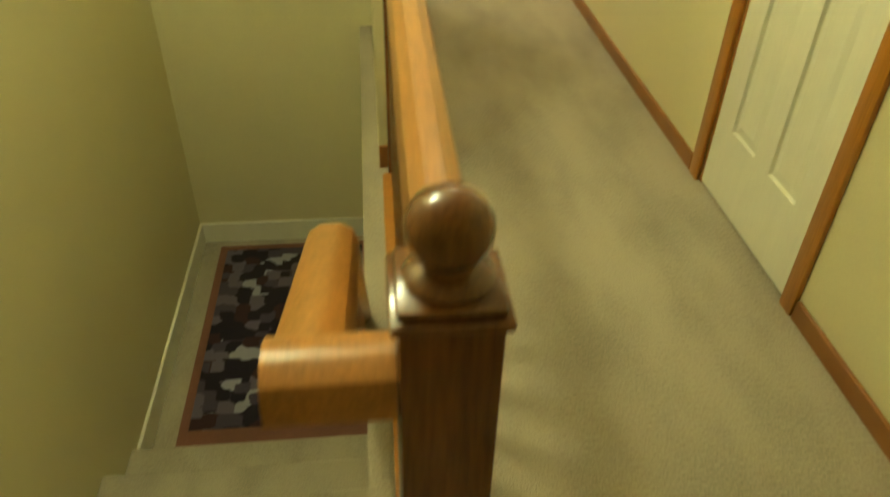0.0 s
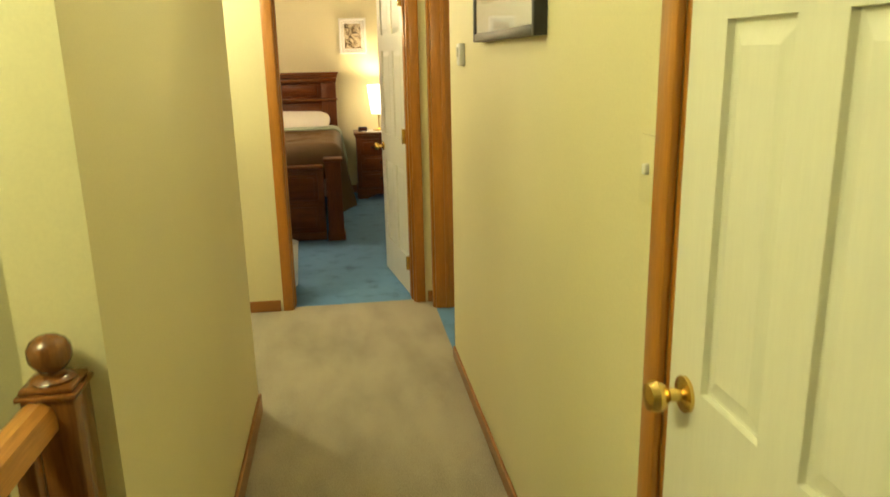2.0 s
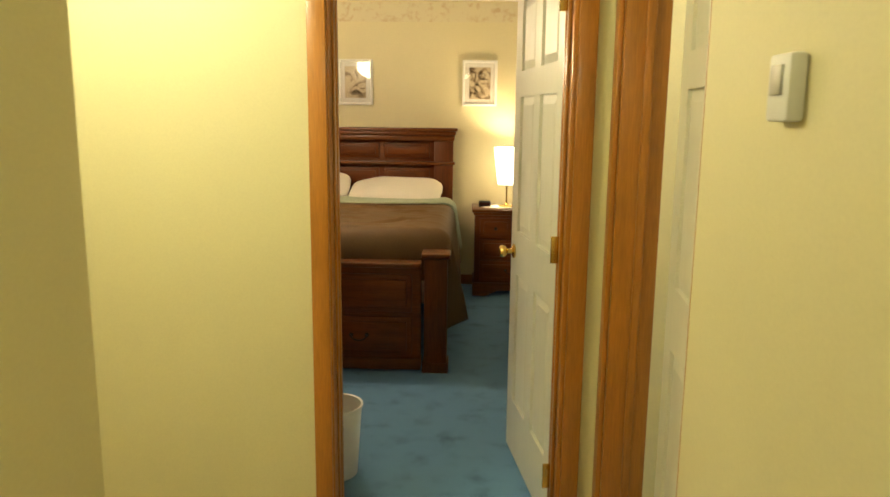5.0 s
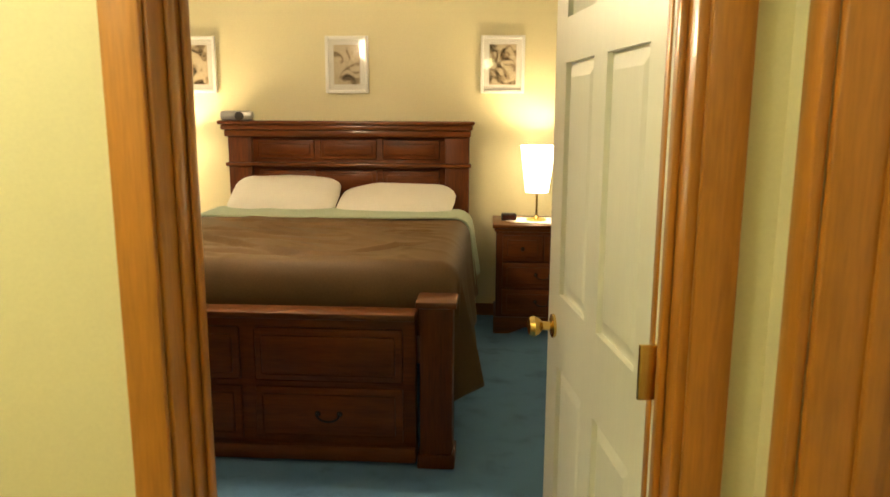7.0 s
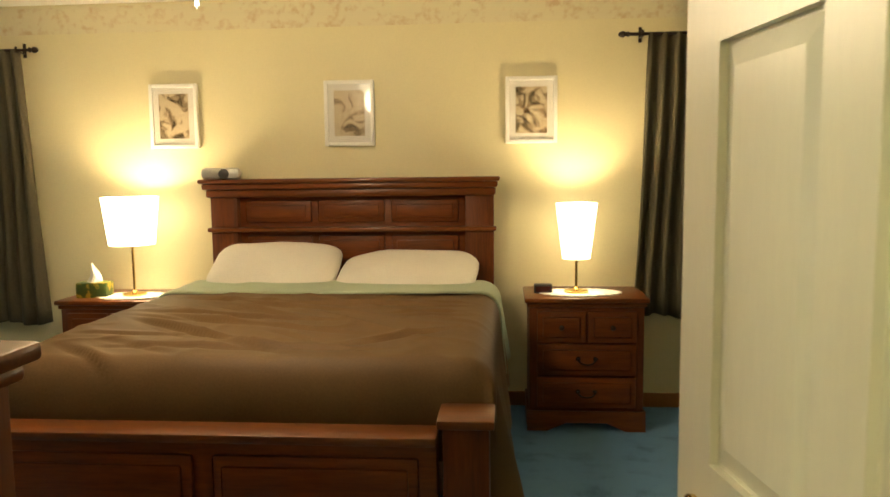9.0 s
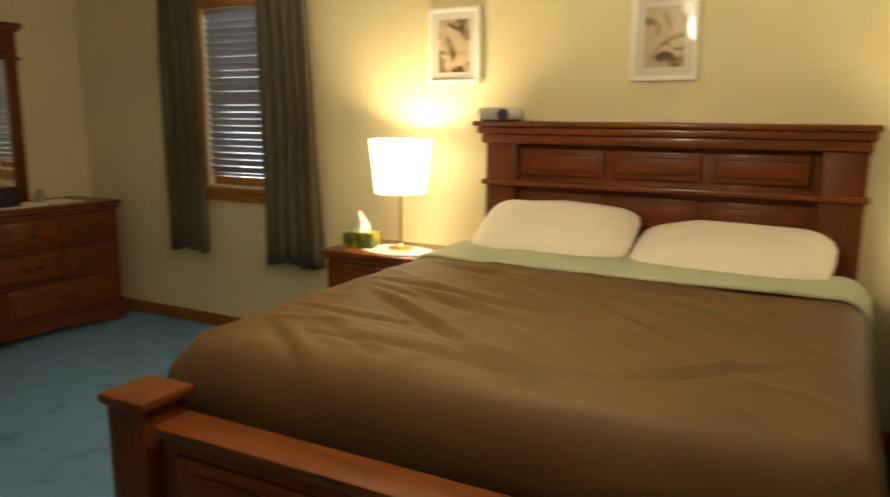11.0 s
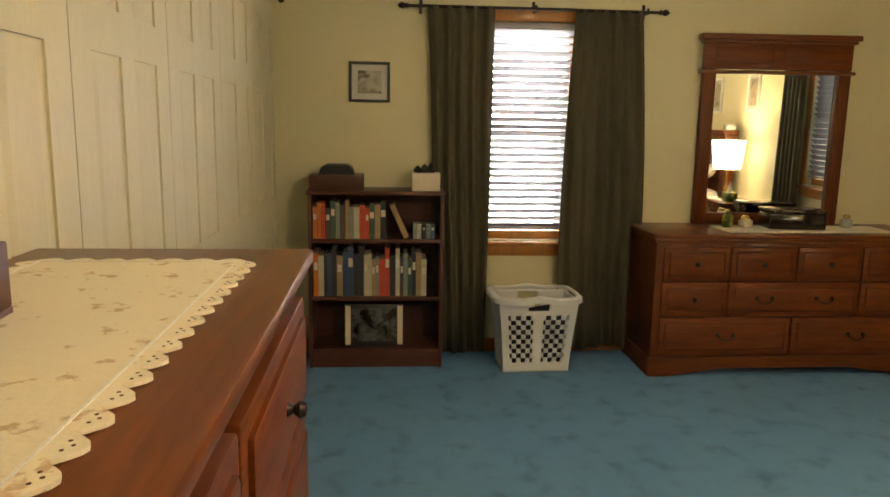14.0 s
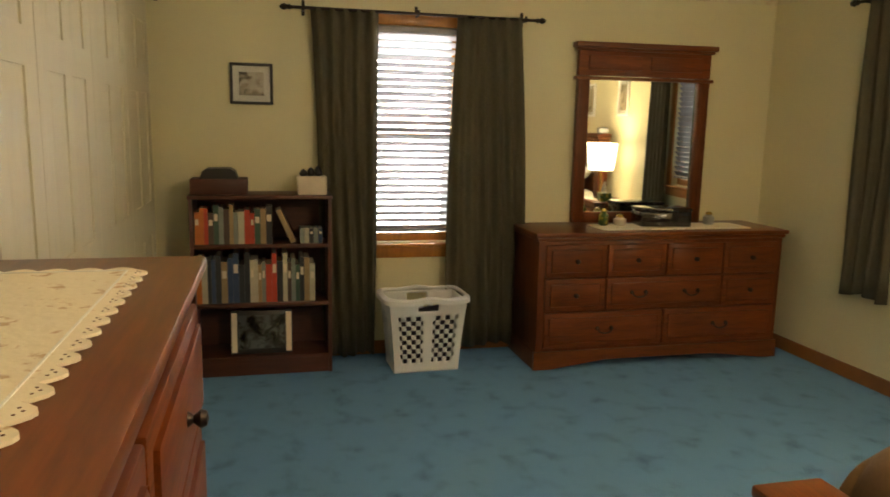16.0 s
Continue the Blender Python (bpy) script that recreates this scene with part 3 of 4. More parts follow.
DRY0, DRY1, DRH = 8.67, 10.33, 0.815
casework("dresser", pose(W + 0.02, (DRY0 + DRY1) / 2, 0, 0, 0, 90), DRY1 - DRY0 - 0.05, 0.46, DRH,
         [(1, [(0.25, "knob"), (0.25, "knob"), (0.25, "knob"), (0.25, "knob")]), (1, [(0.25, "knob"), (0.5, "bails"), (0.25, "knob")]), (1.1, [(0.5, "bail"), (0.5, "bail")])],
         "long cherry-stained wooden dresser with bronze handles", "dresser")
CHX0, CHX1, CHD, CHH = -0.88, 0.405, 0.495, 1.17
casework("chest_of_drawers", pose((CHX0 + CHX1) / 2, S + 0.055, 0, 0, 0, 180), CHX1 - CHX0 - 0.06, CHD - 0.02, CHH,
         [(1, [(0.5, "knob"), (0.5, "knob")]), (1.2, [(1, "bails")]), (1.2, [(1, "bails")]), (1.3, [(1, "bails")])],
         "tall cherry-stained chest with a lace runner on it", "chest of drawers", 0.03)
NSH = 0.72
casework("nightstand", pose(1.44, N - 0.03, 0), 0.60, 0.40, NSH, [(1, [(0.5, "knob"), (0.5, "knob")]), (1, [(1, "bail")]), (1, [(1, "bail")])],
         "cherry-stained nightstand with three rows of drawers", "nightstand")["group"] = "nightstands"
casework("nightstand", pose(-1.18, N - 0.03, 0), 0.56, 0.40, NSH - 0.02, [(1, [(0.5, "knob"), (0.5, "knob")]), (1, [(1, "bail")]), (1, [(1, "bail")])],
         "cherry-stained nightstand partly hidden behind the bed", "nightstand")["group"] = "nightstands"

# dresser mirror
mir = thing("dresser_mirror", pose(W + 0.037, 9.51, DRH, 0, 0, 86.8), "cherry-framed mirror with panelled crest on the dresser", "mirror")
mw, mh = 0.92, 1.12
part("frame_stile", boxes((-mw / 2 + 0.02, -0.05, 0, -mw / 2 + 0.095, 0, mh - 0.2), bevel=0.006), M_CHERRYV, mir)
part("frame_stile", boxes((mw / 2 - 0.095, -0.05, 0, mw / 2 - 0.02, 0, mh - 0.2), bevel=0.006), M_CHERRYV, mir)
part("bottom_rail", boxes((-mw / 2 + 0.095, -0.05, 0, mw / 2 - 0.095, 0, 0.07), bevel=0.006), M_CHERRY, mir)
part("crest_rail", boxes((-mw / 2 + 0.02, -0.05, mh - 0.2, mw / 2 - 0.02, 0, mh - 0.03), bevel=0.005), M_CHERRY, mir)
for s in (-1, 1):
    part("crest_panel", boxes((0.03 if s > 0 else -mw / 2 + 0.08, -0.06, mh - 0.165, mw / 2 - 0.08 if s > 0 else -0.03, -0.048, mh - 0.075), bevel=0.008), M_CHERRY, mir)
part("cornice", boxes((-mw / 2 - 0.01, -0.085, mh - 0.032, mw / 2 + 0.01, 0, mh), (-mw / 2 + 0.005, -0.07, mh - 0.05, mw / 2 - 0.005, 0, mh - 0.03), bevel=0.006), M_CHERRYT, mir)
part("bead", boxes((-mw / 2, -0.062, mh - 0.225, mw / 2, 0, mh - 0.205), bevel=0.005), M_CHERRYT, mir)
part("mirror_glass", boxes((-mw / 2 + 0.09, -0.032, 0.06, mw / 2 - 0.09, -0.026, mh - 0.2), bevel=0), M_MIRROR, mir, "clear mirror glass", None)

# ---- bed ----
BX0, BX1 = -0.70, 0.96
BC = (BX0 + BX1) / 2
bed = thing("bed", pose(BC, 0, 0), "queen bed with panelled cherry headboard and drawer footboard", "bed")
bw = (BX1 - BX0) / 2
HBH, HY = 1.36, 10.42
for s in (-1, 1):
    a, b = sorted((s * (bw - 0.01), s * (bw - 0.17)))
    part("headboard_post", boxes((a, HY - 0.10, 0, b, HY, HBH - 0.10), bevel=0.008), M_CHERRYV, bed)
part("headboard_panel", boxes((-bw + 0.17, HY - 0.055, 0.30, bw - 0.17, HY - 0.01, HBH - 0.1), bevel=0.003), M_CHERRY, bed)
for nm, over_l, over_r, y, z0, z1 in (("headboard_cornice", 0.04, 0.026, 0.16, 0.025, 0.0), ("cornice_moulding", 0.025, 0.012, 0.14, 0.06, 0.0255), ("cornice_frieze", 0.008, 0.0, 0.12, 0.105, 0.061)):
    part(nm, boxes((-bw - over_l, HY - y, HBH - z0, bw + over_r, HY + 0.01, HBH - z1), bevel=0.01), M_CHERRYT, bed)
part("headboard_ledge", boxes((-bw - 0.005, HY - 0.125, 1.055, bw + 0.005, HY - 0.05, 1.08), bevel=0.008), M_CHERRYT, bed)
pw = (2 * bw - 0.34 - 0.16) / 3
for k in range(3):
    x0 = -bw + 0.17 + 0.04 + k * (pw + 0.04)
    for z0, z1 in ((1.105, 1.235), (0.86, 1.03)):
        p = part("headboard_field", boxes((x0, HY - 0.068, z0, x0 + pw, HY - 0.054, z1), bevel=0.012), M_CHERRY, bed)
        part("field_centre", boxes((x0 + 0.03, HY - 0.078, z0 + 0.028, x0 + pw - 0.03, HY - 0.066, z1 - 0.028), bevel=0.008), M_CHERRY, p)
FY0, FY1, FH = 8.14, 8.30, 0.70
for s in (-1, 1):
    a, b = sorted((s * (bw + 0.018), s * (bw - 0.137)))
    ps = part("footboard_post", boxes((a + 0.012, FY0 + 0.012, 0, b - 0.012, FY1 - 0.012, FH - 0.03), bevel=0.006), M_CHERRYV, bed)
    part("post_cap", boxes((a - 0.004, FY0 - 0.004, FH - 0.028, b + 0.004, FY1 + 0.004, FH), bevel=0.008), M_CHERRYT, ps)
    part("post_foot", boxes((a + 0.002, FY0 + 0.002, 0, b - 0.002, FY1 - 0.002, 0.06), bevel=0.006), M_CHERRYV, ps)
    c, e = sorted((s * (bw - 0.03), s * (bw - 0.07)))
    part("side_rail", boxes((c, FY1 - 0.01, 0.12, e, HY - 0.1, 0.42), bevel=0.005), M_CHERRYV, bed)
part("footboard_panel", boxes((-bw + 0.145, FY0 + 0.045, 0.03, bw - 0.145, FY1 - 0.045, FH - 0.085), bevel=0.003), M_CHERRY, bed)
part("footboard_rail", boxes((-bw + 0.144, FY0 + 0.02, FH - 0.088, bw - 0.144, FY1 - 0.02, FH - 0.06), bevel=0.008), M_CHERRYT, bed)
part("footboard_base", boxes((-bw + 0.144, FY0 + 0.02, 0.012, bw - 0.144, FY1 - 0.03, 0.075), bevel=0.006), M_CHERRYT, bed)
fw = (2 * bw - 0.29 - 0.16) / 2
for k in range(2):
    x0 = -bw + 0.145 + 0.05 + k * (fw + 0.06)
    p = part("footboard_field", boxes((x0, FY0 + 0.03, 0.35, x0 + fw, FY0 + 0.046, 0.575), bevel=0.012), M_CHERRY, bed)
    part("field_centre", boxes((x0 + 0.03, FY0 + 0.018, 0.38, x0 + fw - 0.03, FY0 + 0.032, 0.545), bevel=0.01), M_CHERRY, p)
    drawer_front(bed, x0, x0 + fw, 0.095, 0.325, FY0 + 0.046, "bail")
part("mattress", boxes((-bw + 0.075, FY1 + 0.16, 0.32, bw - 0.075, HY - 0.11, 0.74), bevel=0.05), M_PILLOW, bed, "white mattress")


def cover(name, y0, y1, half, top, drop_l, drop_r, foot_drop, mat, label, seed, wrinkle, slack=0.0, res=(130, 120)):
    """A cloth lying over the bed: local x about the bed's middle."""
    nu, nv = res
    rc = random.Random(int(seed))
    creases = [(rc.uniform(-0.75, 0.8), y0 + rc.uniform(0.1, 0.85) * (y1 - y0), rc.uniform(-0.75, 0.1), rc.uniform(0.2, 0.6), wrinkle * rc.uniform(0.6, 1.4)) for _ in range(int(wrinkle * 1500))]
    if slack:
        creases += [(-0.30, 8.80, -0.55, 0.42, 0.024), (0.02, 8.56, -0.35, 0.22, 0.018), (-0.28, 9.25, -0.5, 0.30, 0.012), (0.52, 8.75, 0.75, 0.28, 0.016), (0.60, 9.2, 0.15, 0.22, 0.013), (0.62, 9.42, 0.1, 0.2, 0.012)]
    r = 0.10
    flat = half - r
    arc = r * math.pi / 2
    total_l, total_r = flat + arc + drop_l, flat + arc + drop_r
    bm = bmesh.new()
    rows = []
    for j in range(nv + 1):
        v = j / nv
        y = y0 + (y1 - y0) * v
        row = []
        for i in range(nu + 1):
            u = i / nu
            s = -total_l + (total_l + total_r) * u
            a = abs(s)
            sg = 1 if s > 0 else -1
            extra = slack * max(0.0, 1 - v * 1.5) if sg > 0 else 0
            if a < flat:
                x, z = s, 0.0
            elif a < flat + arc:
                t = (a - flat) / r
                x, z = sg * (flat + r * math.sin(t)), -r * (1 - math.cos(t))
            else:
                dd = a - flat - arc
                wave = 0.018 * math.sin(16 * y + seed + 2 * math.sin(3 * y)) * min(1, dd * 4)
                x, z = sg * (half + wave + dd * (0.10 + (0.22 * max(0.0, 1 - v * 2.5) if sg > 0 and slack else 0))), -r - dd * (1 + extra)
            if slack and sg > 0 and a > flat + arc:
                tuck = max(0.0, 1 - (y - y0) / 0.17)
                x += (half - 0.13 - x) * tuck ** 1.3
            yy, zz = y, top + z
            if foot_drop:
                e = max(0.0, (y0 + 0.15) - y) / 0.15
                zz -= foot_drop * (1 - math.sqrt(max(0, 1 - e * e))) * (1 if a < flat + arc * 0.6 else 0.5)
                yy = y + 0.02 * e * e
            p = Vector((s * 1.3, y * 1.3, seed))
            if a < flat + arc:
                k = noise.noise(p * 1.1) * 0.9 + 0.6 * noise.noise(Vector((s * 2.2 + y * 2.6, y * 1.1 - s * 1.6, seed * 2)))
                ridge = (1 - abs(noise.noise(Vector((s * 1.1 + 0.5 * y, y * 2.0 + s * 0.9, seed + 9))))) ** 14 + 0.6 * (1 - abs(noise.noise(Vector((s * 2.3 + 0.4 * y, y * 3.8 + s * 1.4, seed + 3))))) ** 18
                zz += wrinkle * k + wrinkle * 0.8 * ridge * min(1, (flat + arc - a) * 5)
            for cx, cy, ca, cl, cd in creases:
                du, dv = s - cx, y - cy
                along, off = du * math.cos(ca) + dv * math.sin(ca), dv * math.cos(ca) - du * math.sin(ca) + 0.03 * math.sin(4 * du)
                if abs(along) < cl and abs(off) < 0.12:
                    fade = math.cos(along / cl * math.pi / 2)
                    zz += cd * fade * max(0.0, min(1.0, (flat - a) * 5)) * (0.8 * math.exp(-((off - 0.03) / 0.03) ** 2) - math.exp(-(off / 0.014) ** 2))
            row.append(bm.verts.new((x, yy, zz)))
        rows.append(row)
    for a, b in zip(rows, rows[1:]):
        for i in range(nu):
            bm.faces.new((a[i], a[i + 1], b[i + 1], b[i]))
    ob = mesh_object(name, bm, mat, 0)
    mod = ob.modifiers.new("thickness", "SOLIDIFY")
    mod.thickness, mod.offset = 0.014, -1
    ob.matrix_world = pose(BC, 0, 0)
    return tagged(ob, label, "bedding", "", "thing")


cover("comforter", 8.312, 9.72, 0.855, 0.80, 0.30, 0.36, 0.30, M_BROWN, "rumpled dark brown satin comforter draped over the bed", 4.0, 0.012, 0.35)
cover("sheet", 9.66, 10.02, 0.862, 0.815, 0.10, 0.30, 0, M_SHEET, "pale green sheet folded back below the pillows", 7.0, 0.006, 0, (60, 12))


def pillow(x, y, z, w, d, h, rz, rx, label):
    bm = bmesh.new()
    nu, nv = 28, 14
    rows = []
    for j in range(nv + 1):
        ph = -math.pi / 2 + math.pi * j / nv
        row = []
        for i in range(nu):
            th = 2 * math.pi * i / nu
            c, s, cp, sp = math.cos(th), math.sin(th), math.cos(ph), math.sin(ph)
            f = lambda q, e: math.copysign(abs(q) ** e, q)
            px, py, pz = w / 2 * f(cp, 0.6) * f(c, 0.45), d / 2 * f(cp, 0.6) * f(s, 0.45), h / 2 * f(sp, 1.0)
            edge = max(abs(px) / (w / 2), abs(py) / (d / 2))
            pz *= 1 - 0.35 * edge ** 4
            pz += 0.012 * noise.noise(Vector((px * 7, py * 7, x)))
            row.append(bm.verts.new((px, py, pz)))
        rows.append(row)
    for a, b in zip(rows, rows[1:]):
        for i in range(nu):
            bm.faces.new((a[i], a[(i + 1) % nu], b[(i + 1) % nu], b[i]))
    bmesh.ops.remove_doubles(bm, verts=bm.verts, dist=0.0005)
    ob = mesh_object("pillow", bm, M_PILLOW, 0)
    ob.matrix_world = pose(x, y, z, rx, 0, rz)
    return tagged(ob, label, "pillow", "bed pillows", "thing")


pillow(BC - 0.38, 10.12, 0.875, 0.72, 0.44, 0.17, 2, 26, "plump white pillow leaning against the headboard")
pillow(BC + 0.36, 10.10, 0.85, 0.76, 0.46, 0.16, -3, 16, "plump white pillow lying below the headboard")


# ---- lamps ----
def table_lamp(x, y, z, shade, stem, square, label):
    g = thing("table_lamp", pose(x, y, z, 0, 0, 20), label, "lamp", "nightstand lamps")
    part("base", lathe([(0.065, 0), (0.065, 0.010), (0.02, 0.018), (0.008, 0.03)], 20), M_BRASS, g)
    part("stem", lathe([(0.007, 0.028), (0.007, stem + 0.05)], 10), M_BRASS, g)
    r0, r1, h = shade
    n = 4 if square else 28
    bm = bmesh.new()
    rings = []
    for r, zz in ((r0, stem), (r1, stem + h), (r1 - 0.004, stem + h), (r0 - 0.004, stem)):
        rings.append([bm.verts.new((r * math.cos(2 * math.pi * (k + 0.5) / n), r * math.sin(2 * math.pi * (k + 0.5) / n), zz)) for k in range(n)])
    for k in range(4):
        a, b = rings[k], rings[(k + 1) % 4]
        for i in range(n):
            bm.faces.new((a[i], a[(i + 1) % n], b[(i + 1) % n], b[i]))
    part("shade", bm, M_SHADEW, g, "glowing cream shade", None if square else 35)
    part("bulb", lathe([(0.012, 0.05), (0.014, 0.07), (0.028, 0.10), (0.03, 0.12), (0.02, 0.145), (0.002, 0.152)], 14, Matrix.Translation((0, 0, stem - 0.02))), M_GLOBE, g, "lit bulb")
    return g


table_lamp(-1.11, 10.2, NSH - 0.014, (0.125, 0.155, 0.27), 0.29, False, "lit table lamp with a wide cream drum shade")
table_lamp(1.40, 10.2, NSH + 0.006, (0.075, 0.112, 0.30), 0.185, False, "lit table lamp with a narrow tapered shade")


def oval_cloth(name, x, y, z, a, b, mat, label, scallop=24):
    outline = [((a + 0.008 * math.cos(scallop * t)) * math.cos(t), (b + 0.008 * math.cos(scallop * t)) * math.sin(t)) for t in (2 * math.pi * k / 96 for k in range(96))]
    bm = bmesh.new()
    for zz, flip in ((0, True), (0.005, False)):
        vs = [bm.verts.new((px, py, zz)) for px, py in outline]
        bm.faces.new(vs[::-1] if flip else vs)
    bm.verts.ensure_lookup_table()
    for k in range(96):
        bm.faces.new((bm.verts[k], bm.verts[(k + 1) % 96], bm.verts[96 + (k + 1) % 96], bm.verts[96 + k]))
    ob = mesh_object(name, bm, mat)
    ob.matrix_world = pose(x, y, z)
    return tagged(ob, label, "doily", "", "thing")


oval_cloth("doily", 1.42, 10.2, NSH + 0.001, 0.22, 0.13, M_DOILY, "white lace doily under the lamp")
oval_cloth("doily", -1.11, 10.18, NSH - 0.019, 0.20, 0.13, M_DOILY, "white lace doily under the lamp")
tb = thing("tissue_box", pose(-1.33, 10.17, NSH - 0.02, 0, 0, 8), "green and yellow tissue box with a tissue pulled up", "tissue box")
part("carton", boxes((-0.085, -0.055, 0, 0.085, 0.055, 0.085), bevel=0.004), M_GREEN, tb)
tis = bmesh.new()
ring = [[tis.verts.new(((0.04 * (1 - v) + 0.004) * math.cos(t) + 0.01 * math.sin(5 * v), (0.02 * (1 - v) + 0.004) * math.sin(t) * (1 + 0.4 * math.sin(3 * t)), 0.085 + 0.11 * v)) for t in (2 * math.pi * k / 14 for k in range(14))] for v in (0, 0.3, 0.6, 0.85, 1)]
for a, b in zip(ring, ring[1:]):
    for k in range(14):
        tis.faces.new((a[k], a[(k + 1) % 14], b[(k + 1) % 14], b[k]))
part("tissue", tis, M_DOILY, tb, "white tissue")
ck = thing("alarm_clock", pose(1.22, 10.20, NSH), "small black alarm clock on the nightstand", "clock")
part("case", boxes((-0.05, -0.03, 0, 0.05, 0.03, 0.05), bevel=0.008), M_BLACK, ck)
part("face", boxes((-0.04, -0.034, 0.01, 0.04, -0.029, 0.04), bevel=0.001), material("dim_clock_face", (0.05, 0.015, 0.015), 0.15, grain=20), ck, "dark display")
rd = thing("clock_radio", pose(BC - 0.76, 10.36, HBH, 0, 0, 12), "silver clock radio standing on the headboard", "radio")
part("case", boxes((-0.11, -0.055, 0.0, 0.11, 0.055, 0.066), bevel=0.026), M_SILVER, rd)
part("speaker", lathe([(0.03, 0), (0.03, 0.006), (0.02, 0.008)], 18, pose(0.02, -0.050, 0.03, 90)), M_BLACK, rd, "round black speaker grille")


# ---- pictures ----
def framed(name, m, w, h, border, mount, frame_mat, print_mat, label, depth=0.025):
    """Local: x across, z up from the lower edge, wall at y 0."""
    g = thing(name, m, label, "picture")
    part("frame", boxes((-w / 2, -depth, 0, -w / 2 + border, 0, h), (w / 2 - border, -depth, 0, w / 2, 0, h), (-w / 2 + border, -depth, 0, w / 2 - border, 0, border),
                        (-w / 2 + border, -depth, h - border, w / 2 - border, 0, h), bevel=0.003), frame_mat, g)
    part("mount", boxes((-w / 2 + border, -depth + 0.012, border, w / 2 - border, -0.002, h - border), bevel=0), M_MAT, g, "white mount card", None)
    part("print", boxes((-w / 2 + mount, -depth + 0.009, mount, w / 2 - mount, -depth + 0.011, h - mount), bevel=0), print_mat, g, "sepia print", None)
    pane = part("pane", boxes((-w / 2 + border, -depth + 0.004, border, w / 2 - border, -depth + 0.006, h - border), bevel=0), M_GLASS, g, "glass", None)
    pane.visible_shadow = False
    return g


for k, (cx, lab) in enumerate(((-0.942, "white-framed sepia flower print above the left lamp"), (0.113, "white-framed pale sepia print over the headboard"), (1.165, "white-framed dark sepia print above the right lamp"))):
    framed("picture", pose(cx, N - 0.001, 1.545), 0.295, 0.378, 0.022, 0.058, M_FRAMEW, sepia("print_%s" % "abc"[k], k + 1.0, lift=(0.05, 0.12, 0.04)[k]), lab.replace("left lamp", "wide lamp").replace("right lamp", "narrow lamp"))["group"] = "pictures over the bed"
framed("picture", pose(W + 0.001, 7.11, 1.505, 0, 0, 90), 0.235, 0.228, 0.016, 0.05, M_BLACK, sepia("print_d", 5.0, (1, 0.95, 0.9)), "small black-framed print above the bookcase")
framed("hall_picture", pose(HX - 0.001, 4.27, 1.545, 0, 0, -90), 0.85, 0.62, 0.028, 0.12, M_BLACK, material("pale_print", (0.62, 0.60, 0.50), 0.2, grain=8, vary=0.12, big=5), "large black-framed picture behind glass in the hall", 0.035)
th = thing("thermostat", pose(HX, 5.12, 1.445, 0, 0, -90), "small white thermostat on the hall wall", "thermostat")
part("case", boxes((-0.035, -0.025, 0.015, 0.035, 0, 0.105), bevel=0.006), M_PLASTIC, th)
part("dial", boxes((-0.018, -0.029, 0.05, 0.018, -0.024, 0.09), bevel=0.002), M_SILVER, th, "grey display")
lf = thing("light_switch", pose(HX, 3.187, 1.245, 0, 0, -90), "cream light switch beside the closet door", "light switch")
part("switch_plate", boxes((-0.036, -0.006, 0, 0.036, 0, 0.118), bevel=0.002), M_WALL, lf)
part("toggle", boxes((-0.005, -0.016, 0.052, 0.005, -0.005, 0.070), bevel=0.002), M_PLASTIC, lf, "small white toggle")


# ---- bookcase ----
BKY0, BKY1, BKD, BKH = 6.775, 7.53, 0.28, 1.015
bk = thing("bookcase", pose(W + 0.02, (BKY0 + BKY1) / 2, 0, 0, 0, 90), "dark stained bookcase with full shelves", "bookcase")
kw = (BKY1 - BKY0) / 2
for s in (-1, 1):
    a, b = sorted((s * kw, s * (kw - 0.02)))
    part("side_panel", boxes((a, -BKD, 0, b, 0, BKH - 0.02), bevel=0.002), M_DARKW, bk)
part("top_panel", boxes((-kw - 0.006, -BKD - 0.006, BKH - 0.02, kw + 0.006, 0, BKH), bevel=0.003), M_DARKW, bk)
part("back_panel", boxes((-kw + 0.02, -0.008, 0.06, kw - 0.02, 0, BKH - 0.02), bevel=0), M_DARKW, bk)
SH = (0.11, 0.415, 0.745)
for z in SH:
    part("shelf", boxes((-kw + 0.02, -BKD + 0.005, z - 0.02, kw - 0.02, -0.008, z), bevel=0.002), M_DARKW, bk)
part("kick_board", boxes((-kw + 0.02, -BKD + 0.012, 0, kw - 0.02, -BKD + 0.03, 0.09), bevel=0.002), M_DARKW, bk)
COVERS = [material("book_cover", c, 0.5, grain=30, vary=0.15, bump=0.03) for c in
          ((0.55, 0.16, 0.03), (0.5, 0.06, 0.03), (0.04, 0.07, 0.14), (0.5, 0.46, 0.34), (0.08, 0.05, 0.04), (0.05, 0.10, 0.07), (0.35, 0.24, 0.12), (0.03, 0.03, 0.035), (0.22, 0.25, 0.22))]
M_PAGES = material("book_pages", (0.62, 0.56, 0.42), 0.9, grain=300, vary=0.1)


def book(y, z, t, h, d, cover_mat, lean=0.0):
    """A standing book with boards, spine and pages; y along the shelf."""
    g = thing("book", pose(W + 0.02 + BKD - 0.035, y, z, lean, 0, 0), "hardback book standing on the bookcase shelf", "book", "books in the bookcase")
    b = boxes((-d, 0, 0, 0, 0.003, h), (-d, t - 0.003, 0, 0, t, h), (-0.004, 0.003, 0, 0, t - 0.003, h), bevel=0)
    part("cover", b, cover_mat, g, smooth=None)
    part("page_block", boxes((-d + 0.004, 0.003, 0.003, -0.004, t - 0.003, h - 0.004), bevel=0), M_PAGES, g, smooth=None)
    if t > 0.018 and random.random() < 0.6:
        part("title_band", boxes((-0.001, 0.004, h * 0.6, 0.0006, t - 0.004, h * 0.78), bevel=0), M_CARD, g, smooth=None)
    return g


